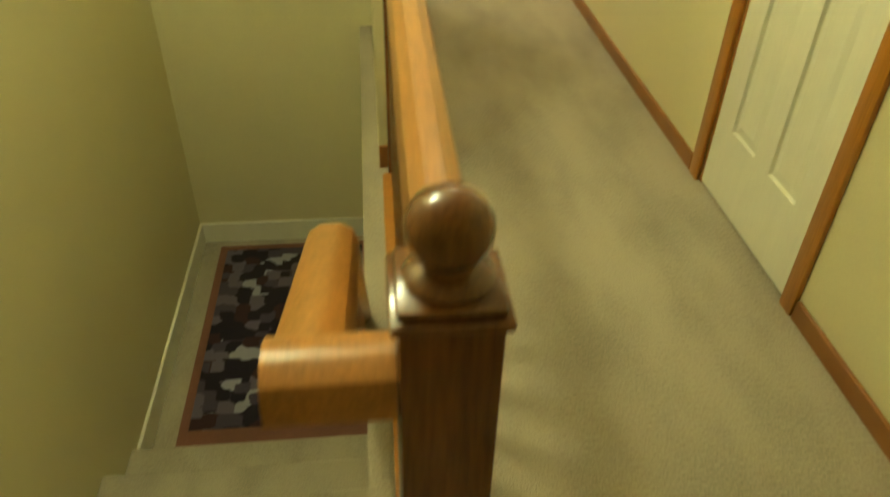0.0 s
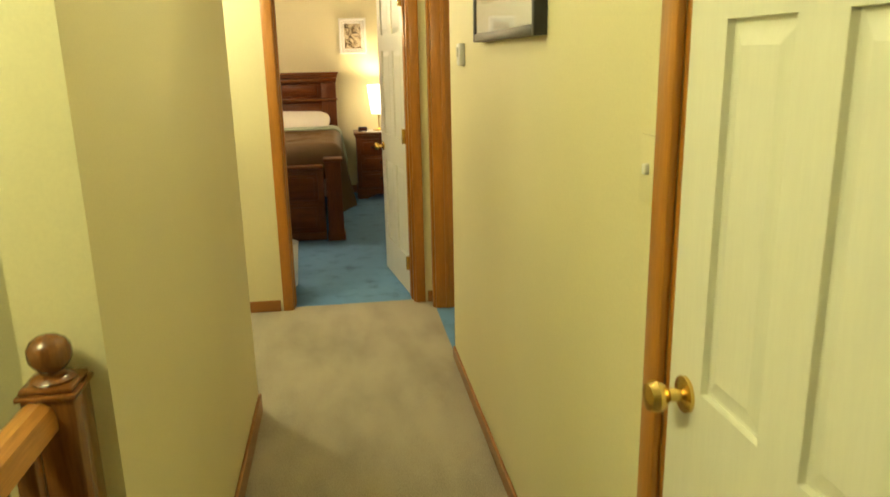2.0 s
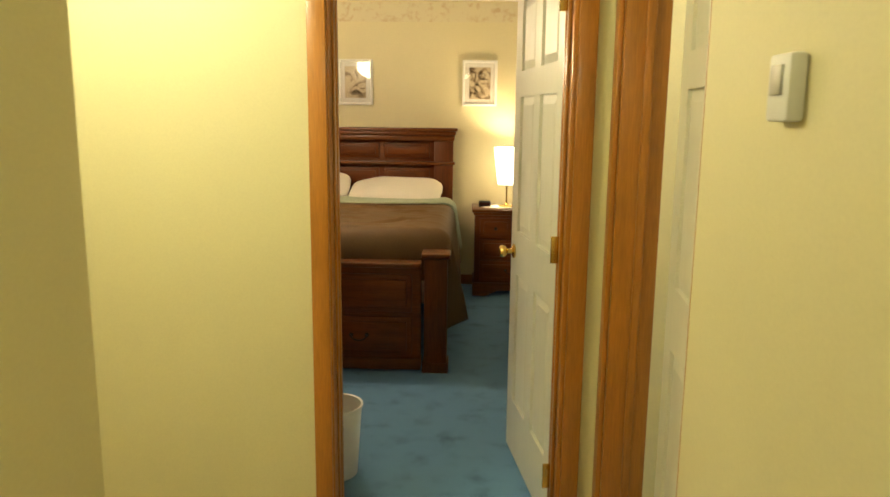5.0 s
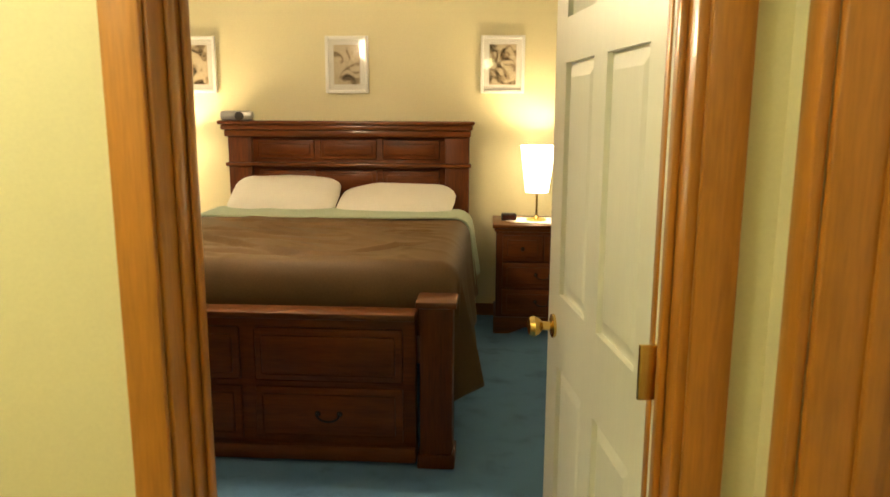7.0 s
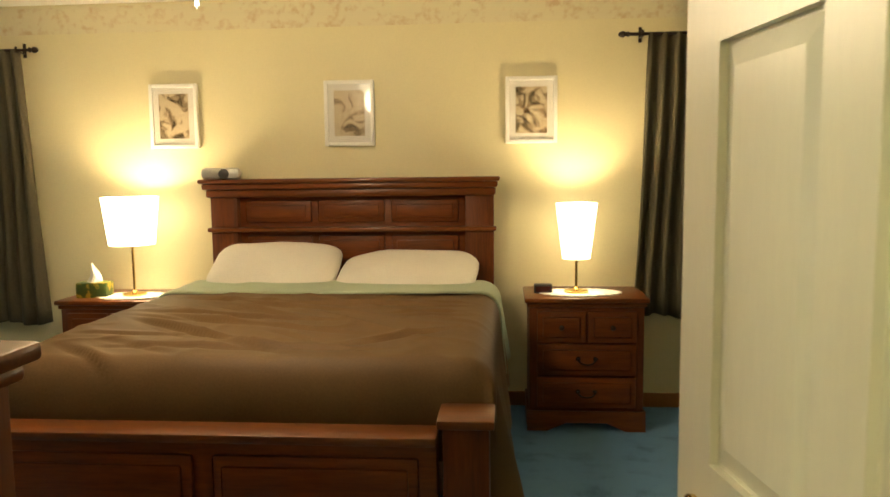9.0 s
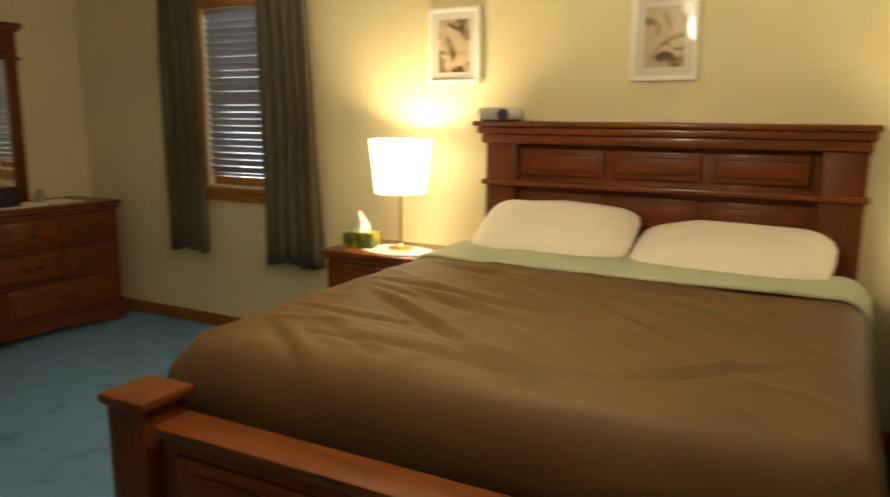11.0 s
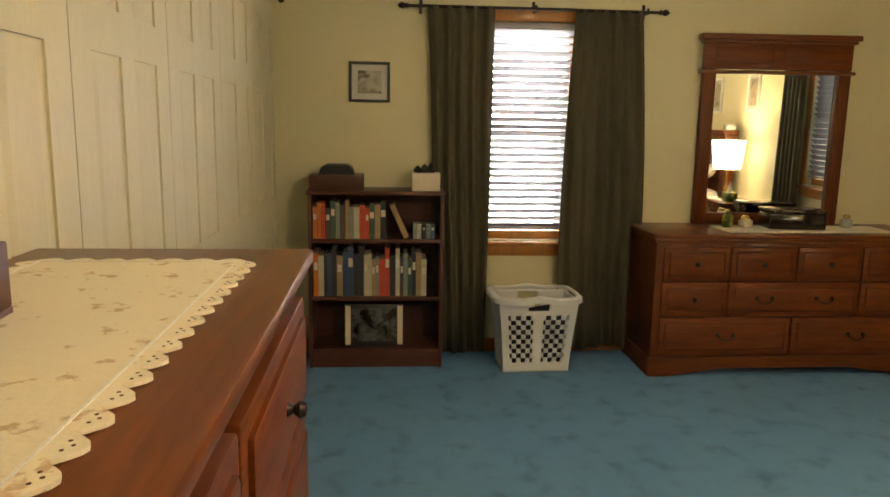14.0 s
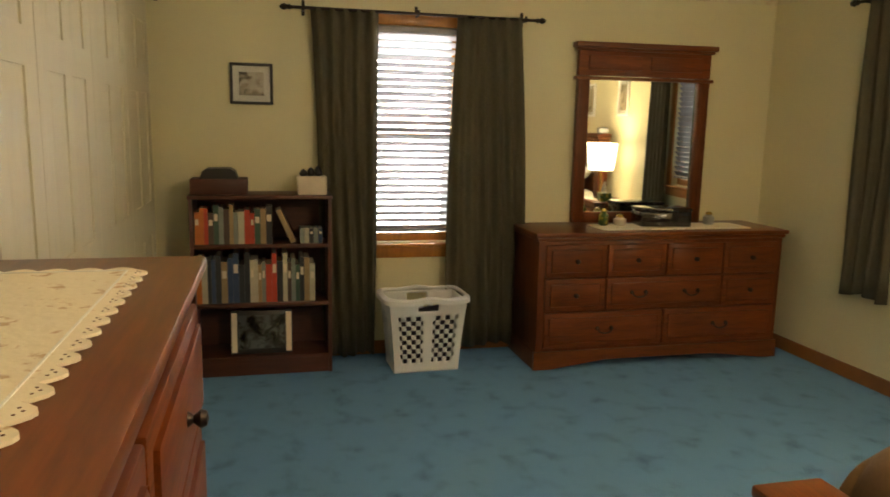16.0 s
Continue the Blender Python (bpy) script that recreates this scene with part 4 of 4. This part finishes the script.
rb = random.Random(7)
order_top = [0, 0, 1, 4, 5, 8, 4, 6, 8, 3, 1, 1, 5, 6, 7]
order_mid = [0, 3, 7, 2, 7, 6, 2, 2, 7, 7, 3, 3, 6, 8, 1, 1, 7, 3, 4, 8, 5, 7, 6, 3]
y = BKY0 + 0.025
for k in order_top:
    t = rb.uniform(0.02, 0.036)
    book(y, SH[2], t, rb.uniform(0.17, 0.225), rb.uniform(0.13, 0.19), COVERS[k])
    y += t + 0.001
book(y + 0.10, SH[2] + 0.001, 0.028, 0.20, 0.15, COVERS[6], 24)
for k in range(5):
    book(BKY1 - 0.045 - 0.025 * (5 - k), SH[2], 0.022, 0.085, 0.13, COVERS[(8, 3, 7, 8, 2)[k]])
y = BKY0 + 0.025
for k in order_mid:
    t = rb.uniform(0.018, 0.034)
    if y + t > BKY1 - 0.03:
        break
    book(y, SH[1], t, rb.uniform(0.21, 0.285), rb.uniform(0.15, 0.21), COVERS[k])
    y += t + 0.001
ab = thing("photo_box", pose(W + 0.02 + BKD - 0.06, 7.14, SH[0], -8, 0, 90), "dark picture-covered box leaning on the bottom shelf", "box")
part("box_body", boxes((-0.17, 0, 0, 0.17, 0.04, 0.245), bevel=0.003), M_BLACK, ab)
part("front_print", boxes((-0.13, -0.003, 0.03, 0.13, 0.0, 0.22), bevel=0), sepia("print_e", 8.0, (0.14, 0.16, 0.19)), ab, "dark photographic print", None)
for s in (-1, 1):
    part("pale_edge", boxes((min(s * 0.135, s * 0.165), -0.003, 0.01, max(s * 0.135, s * 0.165), 0.0, 0.235), bevel=0), M_CARD, ab, "pale printed strip", None)
bx = thing("keepsake_box", pose(W + 0.16, 6.93, BKH, 0, 0, 90), "dark wooden keepsake box with a domed lid", "box")
part("box_body", boxes((-0.15, -0.09, 0, 0.15, 0.09, 0.085), bevel=0.005), M_DARKW, bx)
part("lid", prism([(-0.10, 0.085), (-0.085, 0.125), (-0.06, 0.14), (0.06, 0.14), (0.085, 0.125), (0.10, 0.085)], -0.07, 0.07), M_BLACK, bx, "black lid", None)
b2 = thing("card_box", pose(W + 0.19, 7.43, BKH, 0, 0, 90), "small cream card box with odds and ends in it", "box")
part("carton", boxes((-0.08, -0.06, 0, 0.08, 0.06, 0.10), bevel=0.003), M_CARD, b2)
for k in range(3):
    part("trinket", lathe([(0.02, 0.1), (0.026, 0.115), (0.015, 0.13 + 0.008 * k), (0.003, 0.14 + 0.008 * k)], 10, Matrix.Translation((-0.045 + 0.04 * k, 0.01 * k, 0))), M_BLACK, b2, "dark trinket")


# ---- laundry basket ----
def basket(m):
    g = thing("laundry_basket", m, "white plastic laundry basket with diamond-punched sides", "laundry basket")
    w0, d0, w1, d1, h = 0.19, 0.125, 0.228, 0.155, 0.42
    bm = bmesh.new()
    for side in range(4):
        nx, nz = (30, 30) if side % 2 == 0 else (22, 30)
        grid = []
        for j in range(nz + 1):
            v = j / nz
            wx, dx = w0 + (w1 - w0) * v ** 1.3, d0 + (d1 - d0) * v ** 1.3
            row = []
            for i in range(nx + 1):
                u = 2 * i / nx - 1
                p = ((u * wx, -dx), (wx, u * dx), (-u * wx, dx), (-wx, -u * dx))[side]
                row.append(bm.verts.new((p[0], p[1], h * v)))
            grid.append(row)
        for j in range(nz):
            for i in range(nx):
                zone = 4 <= j < 24 and 3 <= i < nx - 3 and not (nx // 2 - 2 <= i <= nx // 2 + 1)
                if zone and (j % 4 in (0, 1) and i % 4 in (0, 1) or j % 4 in (2, 3) and i % 4 in (2, 3)):
                    continue
                if side % 2 == 0 and 26 <= j < 29 and nx // 2 - 4 <= i <= nx // 2 + 3:
                    continue
                bm.faces.new((grid[j][i], grid[j][i + 1], grid[j + 1][i + 1], grid[j + 1][i]))
    fl = [bm.verts.new(p) for p in ((-w0, -d0, 0), (w0, -d0, 0), (w0, d0, 0), (-w0, d0, 0))]
    bm.faces.new(fl)
    bmesh.ops.remove_doubles(bm, verts=bm.verts, dist=0.0008)
    body = part("basket_body", bm, M_PLASTIC, g)
    mod = body.modifiers.new("thickness", "SOLIDIFY")
    mod.thickness = 0.004
    rim = bmesh.new()
    n = 64
    rings = []
    for k in range(n):
        t = 2 * math.pi * k / n
        c, s = math.cos(t), math.sin(t)
        px, py = math.copysign(abs(c) ** 0.35, c) * (w1 + 0.008), math.copysign(abs(s) ** 0.35, s) * (d1 + 0.008)
        up = 0.02 * max(0, 1 - (px / 0.10) ** 2) + 0.012 * abs(px / w1)
        q = (px / (w1 + 0.008), py / (d1 + 0.008))
        rings.append([rim.verts.new((px + q[0] * a, py + q[1] * a, h + up + b)) for a, b in ((-0.010, 0.0), (-0.006, 0.012), (0.010, 0.012), (0.022, 0.004), (0.024, -0.022), (0.019, -0.022), (0.014, -0.002))])
    for k in range(n):
        a, b = rings[k], rings[(k + 1) % n]
        for i in range(7):
            rim.faces.new((a[i], a[(i + 1) % 7], b[(i + 1) % 7], b[i]))
    part("rim", rim, M_PLASTIC, g, "rolled rim with hand grips")
    return g


basket(pose(W + 0.27, 8.06, 0, 0, 0, 92))
# heap added in a dark colour so the basket's punched holes look shaded
cl = bmesh.new()
rows_ = []
for j in range(9):
    v = j / 8
    row_ = []
    for i in range(24):
        t = 2 * math.pi * i / 24
        f = (0.82 + 0.15 * v) * (1 if j < 7 else (0.75 if j == 7 else 0.05))
        c_, s_ = math.cos(t), math.sin(t)
        row_.append(cl.verts.new((0.195 * f * math.copysign(abs(c_) ** 0.5, c_), 0.13 * f * math.copysign(abs(s_) ** 0.5, s_), 0.012 + 0.36 * min(v, 0.9) + 0.03 * noise.noise(Vector((c_ * 2, s_ * 2, v * 3))) * (v > 0))))
    rows_.append(row_)
for a_, b_ in zip(rows_, rows_[1:]):
    for i in range(24):
        cl.faces.new((a_[i], a_[(i + 1) % 24], b_[(i + 1) % 24], b_[i]))
cl.faces.new(rows_[0])
heap = mesh_object("laundry_filler", cl, material("laundry_filler_dark", (0.035, 0.03, 0.05), 0.9, grain=60, vary=0.3, big=12), 0)
heap.matrix_world = pose(W + 0.27, 8.06, 0.002, 0, 0, 92)
tagged(heap, "dark laundry heap added to darken the basket holes", "laundry", "", "thing")
bn = thing("waste_basket", pose(0.545, 6.93, 0), "small white waste basket beside the bedroom door", "waste basket")
part("bin", lathe([(0.085, 0), (0.088, 0.004), (0.108, 0.29), (0.114, 0.295), (0.114, 0.302), (0.105, 0.30), (0.083, 0.012), (0.0, 0.012)], 28), M_PLASTIC, bn)


# ---- on the dresser and the chest ----
def runner(name, m, w, d, label, scallop=0.035):
    """A lace runner with a scalloped edge; local x across its length."""
    pts = []
    nx, ny = max(3, round(w / scallop)), max(3, round(d / scallop))
    for (ax, ay), (bx_, by_), n in (((-w / 2, -d / 2), (w / 2, -d / 2), nx), ((w / 2, -d / 2), (w / 2, d / 2), ny), ((w / 2, d / 2), (-w / 2, d / 2), nx), ((-w / 2, d / 2), (-w / 2, -d / 2), ny)):
        dx, dy = (bx_ - ax) / n, (by_ - ay) / n
        ln = math.hypot(dx, dy)
        for k in range(n):
            for q in range(6):
                f = q / 6
                o = 0.42 * ln * math.sin(math.pi * f)
                pts.append((ax + dx * (k + f) + dy / ln * o, ay + dy * (k + f) - dx / ln * o))
    bm = bmesh.new()
    n = len(pts)
    up = [bm.verts.new((x, y, 0.005)) for x, y in pts]
    lo = [bm.verts.new((x, y, 0.001)) for x, y in pts]
    bm.faces.new(up)
    bm.faces.new(lo[::-1])
    for k in range(n):
        bm.faces.new((lo[k - 1], lo[k], up[k], up[k - 1]))
    g = thing(name, m, label, "table runner")
    part("cloth", bm, M_LACE, g, smooth=None)
    i, o, z0, z1 = 0.010, 0.013, 0.0052, 0.0066
    part("stitched_hem", boxes((-w / 2 + i, -d / 2 + i, z0, w / 2 - i, -d / 2 + o, z1), (-w / 2 + i, d / 2 - o, z0, w / 2 - i, d / 2 - i, z1),
                               (-w / 2 + i, -d / 2 + o, z0, -w / 2 + o, d / 2 - o, z1), (w / 2 - o, -d / 2 + o, z0, w / 2 - i, d / 2 - o, z1), bevel=0), M_DOILY, g, "white stitched hem", None)
    # eyelet holes drawn as dark discs, the shade of the wood below in their colour
    hole = None
    for k in range(nx):
        for e in (-0.006, 0.0, 0.006):
            at = (-w / 2 + (k + 0.5) * w / nx + e * 1.3, d / 2 + 0.004 + (0.005 if e == 0 else 0), 0.0052)
            if hole is None:
                hole = part("eyelet", lathe([(0.0018, 0), (0.0018, 0.0004), (0.0001, 0.0005)], 6), M_EYELET, g, smooth=None)
                hole.location = at
            else:
                same_part("eyelet", hole, g, at)
    return g


runner("chest_runner", pose(-0.25, 6.815, CHH + 0.001), 0.96, 0.33, "cream lace runner with scalloped edge on the chest", 0.048)
tray = thing("wooden_tray", pose(-0.245, 6.68, CHH + 0.0075, 0, 0, 2), "dark wooden open tray on the lace runner", "tray")
part("tray_floor", boxes((-0.15, -0.10, 0, 0.15, 0.10, 0.008), bevel=0.001), M_DARKW, tray)
for s in ((-0.15, -0.10, 0.008, 0.15, -0.088, 0.085), (-0.15, 0.088, 0.008, 0.15, 0.10, 0.085), (-0.15, -0.088, 0.008, -0.138, 0.088, 0.085), (0.138, -0.088, 0.008, 0.15, 0.088, 0.085)):
    part("tray_side", boxes(s, bevel=0.003), M_DARKW, tray)
runner("dresser_runner", pose(W + 0.30, 9.62, DRH + 0.001, 0, 0, 90), 0.98, 0.24, "cream lace runner on the dresser")
jb = thing("jewellery_box", pose(W + 0.26, 9.58, DRH + 0.007, 0, 0, 84), "glossy black jewellery box on the dresser", "box")
part("box_body", boxes((-0.16, -0.09, 0, 0.16, 0.09, 0.09), bevel=0.006), material("black_lacquer", (0.02, 0.014, 0.012), 0.15, grain=30, coat=0.5), jb)
part("lid", boxes((-0.165, -0.095, 0.091, 0.165, 0.095, 0.115), bevel=0.008), material("black_lacquer_lid", (0.03, 0.02, 0.016), 0.15, grain=30, coat=0.5), jb, "black lacquer lid")
for dy, r, h, mm, nm, lab in ((9.20, 0.03, 0.085, M_GREEN, "candle_jar", "small green candle jar on the dresser"), (9.31, 0.04, 0.05, M_CARD, "trinket_dish", "small pale trinket dish on the dresser"),
                              (9.93, 0.035, 0.06, M_SILVER, "perfume_bottle", "small silvery bottle on the dresser")):
    g = thing(nm, pose(W + 0.24, dy, DRH + 0.007), lab, nm.replace("_", " "))
    part("vessel", lathe([(r * 0.8, 0), (r, 0.008), (r, h * 0.75), (r * 0.6, h * 0.9), (r * 0.6, h)], 18), mm, g)
    part("stopper", lathe([(r * 0.5, h), (r * 0.65, h + 0.006), (r * 0.4, h + 0.018), (0.002, h + 0.02)], 14), M_BRASS, g)

# ---- ceiling fan, vent, hall light ----
FX, FY = -0.02, 8.60
fan = thing("ceiling_fan", pose(FX, FY, CEIL), "ceiling fan with wooden blades and lit glass globes", "ceiling fan")
part("canopy", lathe([(0.07, 0), (0.065, -0.03), (0.02, -0.05), (0.013, -0.06), (0.013, -0.09)], 20), M_BRASS, fan)
part("motor", lathe([(0.04, -0.085), (0.10, -0.10), (0.11, -0.15), (0.08, -0.19), (0.05, -0.21), (0.05, -0.24)], 24), M_BRASS, fan)
M_BLADE = material("walnut_fan_blade", (0.20, 0.085, 0.03), 0.4, grain=14, vary=0.25, stretch=(0.8, 9, 9))
for k in range(5):
    bl = bmesh.new()
    pts = [(0.16, -0.055), (0.30, -0.062), (0.60, -0.068), (0.66, -0.058), (0.685, -0.03), (0.69, 0.0), (0.685, 0.03), (0.66, 0.058), (0.60, 0.068), (0.30, 0.062), (0.16, 0.055)]
    a = [bl.verts.new((x, y, 0)) for x, y in pts]
    b = [bl.verts.new((x, y, 0.006)) for x, y in pts]
    bl.faces.new(a[::-1])
    bl.faces.new(b)
    for i in range(len(a)):
        bl.faces.new((a[i - 1], a[i], b[i], b[i - 1]))
    bl.transform(pose(0, 0, -0.155, 0, 0, 72 * k + 1) @ pose(0, 0, 0, 10, 0, 0))
    blade = part("blade", bl, M_BLADE, fan, "walnut-stained wooden blade", None)
    part("blade_arm", join(bmesh.new(), boxes((0.09, -0.012, -0.006, 0.19, 0.012, 0.0), bevel=0.002), pose(0, 0, -0.155, 0, 0, 72 * k + 1)), M_BRASS, blade)
for k in range(3):
    a = radians(120 * k + 50)
    globe = lathe([(0.028, 0), (0.045, -0.015), (0.068, -0.045), (0.07, -0.075), (0.05, -0.10), (0.006, -0.112)], 20, pose(0.095 * math.cos(a), 0.095 * math.sin(a), -0.235))
    gl = part("globe", globe, M_GLOBE, fan, "lit white glass globe")
    gl.visible_shadow = False
part("pull_chain", lathe([(0.0015, -0.44), (0.0015, -0.24)], 6, Matrix.Translation((0.02, 0.0, 0))), M_BRASS, fan)
part("chain_bob", lathe([(0.002, -0.47), (0.009, -0.46), (0.007, -0.445), (0.002, -0.438)], 10, Matrix.Translation((0.02, 0.0, 0))), M_PLASTIC, fan)
vt = thing("ceiling_vent", pose(-0.13, 10.05, CEIL), "flat grey ceiling vent with thin slats", "vent")
part("frame", boxes((-0.17, -0.07, -0.008, 0.17, -0.05, 0), (-0.17, 0.05, -0.008, 0.17, 0.07, 0), (-0.17, -0.05, -0.008, -0.15, 0.05, 0), (0.15, -0.05, -0.008, 0.17, 0.05, 0), bevel=0.002), M_SILVER, vt)
for k in range(6):
    part("slat", boxes((-0.15, -0.042 + 0.016 * k, -0.007, 0.15, -0.036 + 0.016 * k, -0.001), bevel=0), M_SILVER, vt, smooth=None)
sl = thing("stair_ceiling_light", pose(-0.1, 2.6, CEIL), "lit white glass globe light over the stairs", "ceiling light")
part("ceiling_plate", lathe([(0.09, 0), (0.085, -0.02), (0.05, -0.035)], 22), M_BRASS, sl)
gl = part("globe", lathe([(0.05, -0.03), (0.09, -0.06), (0.105, -0.11), (0.09, -0.16), (0.05, -0.19), (0.004, -0.20)], 24), M_GLOBE, sl, "lit white glass globe")
gl.visible_shadow = False

hl = thing("hall_ceiling_light", pose(0.98, 3.75, CEIL), "lit white glass globe light on the hall ceiling", "ceiling light")
part("ceiling_plate", lathe([(0.09, 0), (0.085, -0.02), (0.05, -0.035)], 22), M_BRASS, hl)
gl = part("globe", lathe([(0.05, -0.03), (0.09, -0.06), (0.105, -0.11), (0.09, -0.16), (0.05, -0.19), (0.004, -0.20)], 24), M_GLOBE, hl, "lit white glass globe")
gl.visible_shadow = False
# assumed fixture, out of view, around the bulb added in the side room
rl = thing("side_room_unseen_light", pose(2.3, 5.6, CEIL), "unseen globe light assumed for the lit side room", "ceiling light")
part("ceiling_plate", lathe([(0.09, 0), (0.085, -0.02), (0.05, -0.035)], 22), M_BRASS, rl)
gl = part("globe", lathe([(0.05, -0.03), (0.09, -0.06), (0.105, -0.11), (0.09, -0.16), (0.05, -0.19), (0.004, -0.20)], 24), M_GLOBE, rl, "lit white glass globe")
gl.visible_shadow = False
pl = thing("passage_ceiling_light", pose(0.0, 5.72, CEIL), "lit white glass globe light on the passage ceiling", "ceiling light")
part("ceiling_plate", lathe([(0.09, 0), (0.085, -0.02), (0.05, -0.035)], 22), M_BRASS, pl)
gl = part("globe", lathe([(0.05, -0.03), (0.09, -0.06), (0.105, -0.11), (0.09, -0.16), (0.05, -0.19), (0.004, -0.20)], 24), M_GLOBE, pl, "lit white glass globe")
gl.visible_shadow = False

# ---- stair guard ----
def newel(x, y, label, up=0.0):
    g = thing("newel_post", pose(x, y, up), label, "newel post", "stair guard")
    part("post", boxes((-0.042, -0.042, -up, 0.042, 0.042, 0.952), bevel=0.006), M_NEWEL, g)
    part("cap_moulding", boxes((-0.048, -0.048, 0.946, 0.048, 0.048, 0.956), (-0.042, -0.042, 0.956, 0.042, 0.042, 0.966), bevel=0.004), M_NEWEL, g)
    part("finial", lathe([(0.034, 0.964), (0.037, 0.970), (0.031, 0.976), (0.021, 0.980), (0.020, 0.984), (0.028, 0.992), (0.034, 1.002), (0.035, 1.013), (0.034, 1.023), (0.027, 1.035), (0.016, 1.042), (0.002, 1.045)], 24), M_NEWEL, g, "turned ball finial")
    return g


NX, NY0, NY1 = 0.455, 1.48, 3.20
newel(NX, NY0, "oak newel post with ball finial at the stair head")
newel(NX + 0.035, NY1, "oak newel post with ball finial against the wall", 0.03)
RAIL = [(-0.030, 0.0), (-0.030, 0.022), (-0.024, 0.040), (-0.010, 0.050), (0.010, 0.050), (0.024, 0.040), (0.030, 0.022), (0.030, 0.0), (0.018, -0.012), (-0.018, -0.012)]
GL = NY1 - NY0
gr = thing("guard_rail", pose(NX, NY0, 0, 0, 0, -0.6), "golden oak guard rail with square balusters", "guard rail", "stair guard")
part("handrail", prism([(x, z + 0.925) for x, z in RAIL], 0.04, GL - 0.04), M_OAKR, gr)
part("shoe_rail", boxes((-0.045, 0.044, 0.0, 0.045, GL - 0.044, 0.03), bevel=0.004), M_OAK, gr)
y = 0.13
while y < GL - 0.08:
    part("baluster", boxes((-0.016, y - 0.016, 0.03, 0.016, y + 0.016, 0.915), bevel=0.003), M_NEWEL, gr)
    y += 0.115
sr = thing("stair_handrail", pose(0, 0, 0), "golden oak handrail running down the stairs", "handrail", "stair guard")
WIDE = [(x * 1.25, z * 0.95) for x, z in RAIL]
part("level_piece", join(bmesh.new(), prism(WIDE, -0.11, 0.0), Matrix.Translation((NX - 0.043, NY0, 0.845)) @ pose(0, 0, 0, 0, 0, -90)), M_OAKR, sr)
part("easing", join(bmesh.new(), prism(WIDE, 0.0, 0.42), Matrix.Translation((NX - 0.117, NY0 + 0.0, 0.845)) @ pose(0, 0, 0, -22, 0, 0)), M_OAKR, sr)
part("sloping_rail", join(bmesh.new(), prism(WIDE, 0.0, 1.1), Matrix.Translation((NX - 0.117, NY0 + 0.38, 0.69)) @ pose(0, 0, 0, -48, 0, 0)), M_OAKR, sr)
# unseen box added behind the closet door to block sky light under it
wall("wall_closet", [(HX + 0.7, 2.1, 0, HX + 0.8, 3.4, CEIL), (HX + 0.13, 2.0, 0, HX + 0.8, 2.1, CEIL), (HX + 0.13, 3.4, 0, HX + 0.8, 3.5, CEIL)], "unseen wall closing off the hall closet")
structure("floor_closet", boxes((HX, 2.1, -0.1, HX + 0.7, 3.4, -0.001), bevel=0), M_BEIGE, "beige carpet of the hall closet", "carpet")
structure("ceiling_closet", boxes((HX + 0.13, 2.0, CEIL, HX + 0.8, 3.5, CEIL + 0.1), bevel=0), M_CEIL, "unseen ceiling closing off the hall closet", "ceiling")
rug = thing("landing_rug", pose(-0.07, 3.80, LAND), "dark patchwork rug with a brown border on the landing", "rug")
part("field", boxes((-0.38, -0.62, 0.001, 0.38, 0.66, 0.012), bevel=0.003), M_RUG, rug)
part("border", boxes((-0.42, -0.86, 0, 0.42, -0.62, 0.010), (-0.42, 0.66, 0, 0.42, 0.70, 0.010), (-0.42, -0.62, 0, -0.38, 0.66, 0.010), (0.38, -0.62, 0, 0.42, 0.66, 0.010), bevel=0.002), M_RUGE, rug, "reddish brown border")
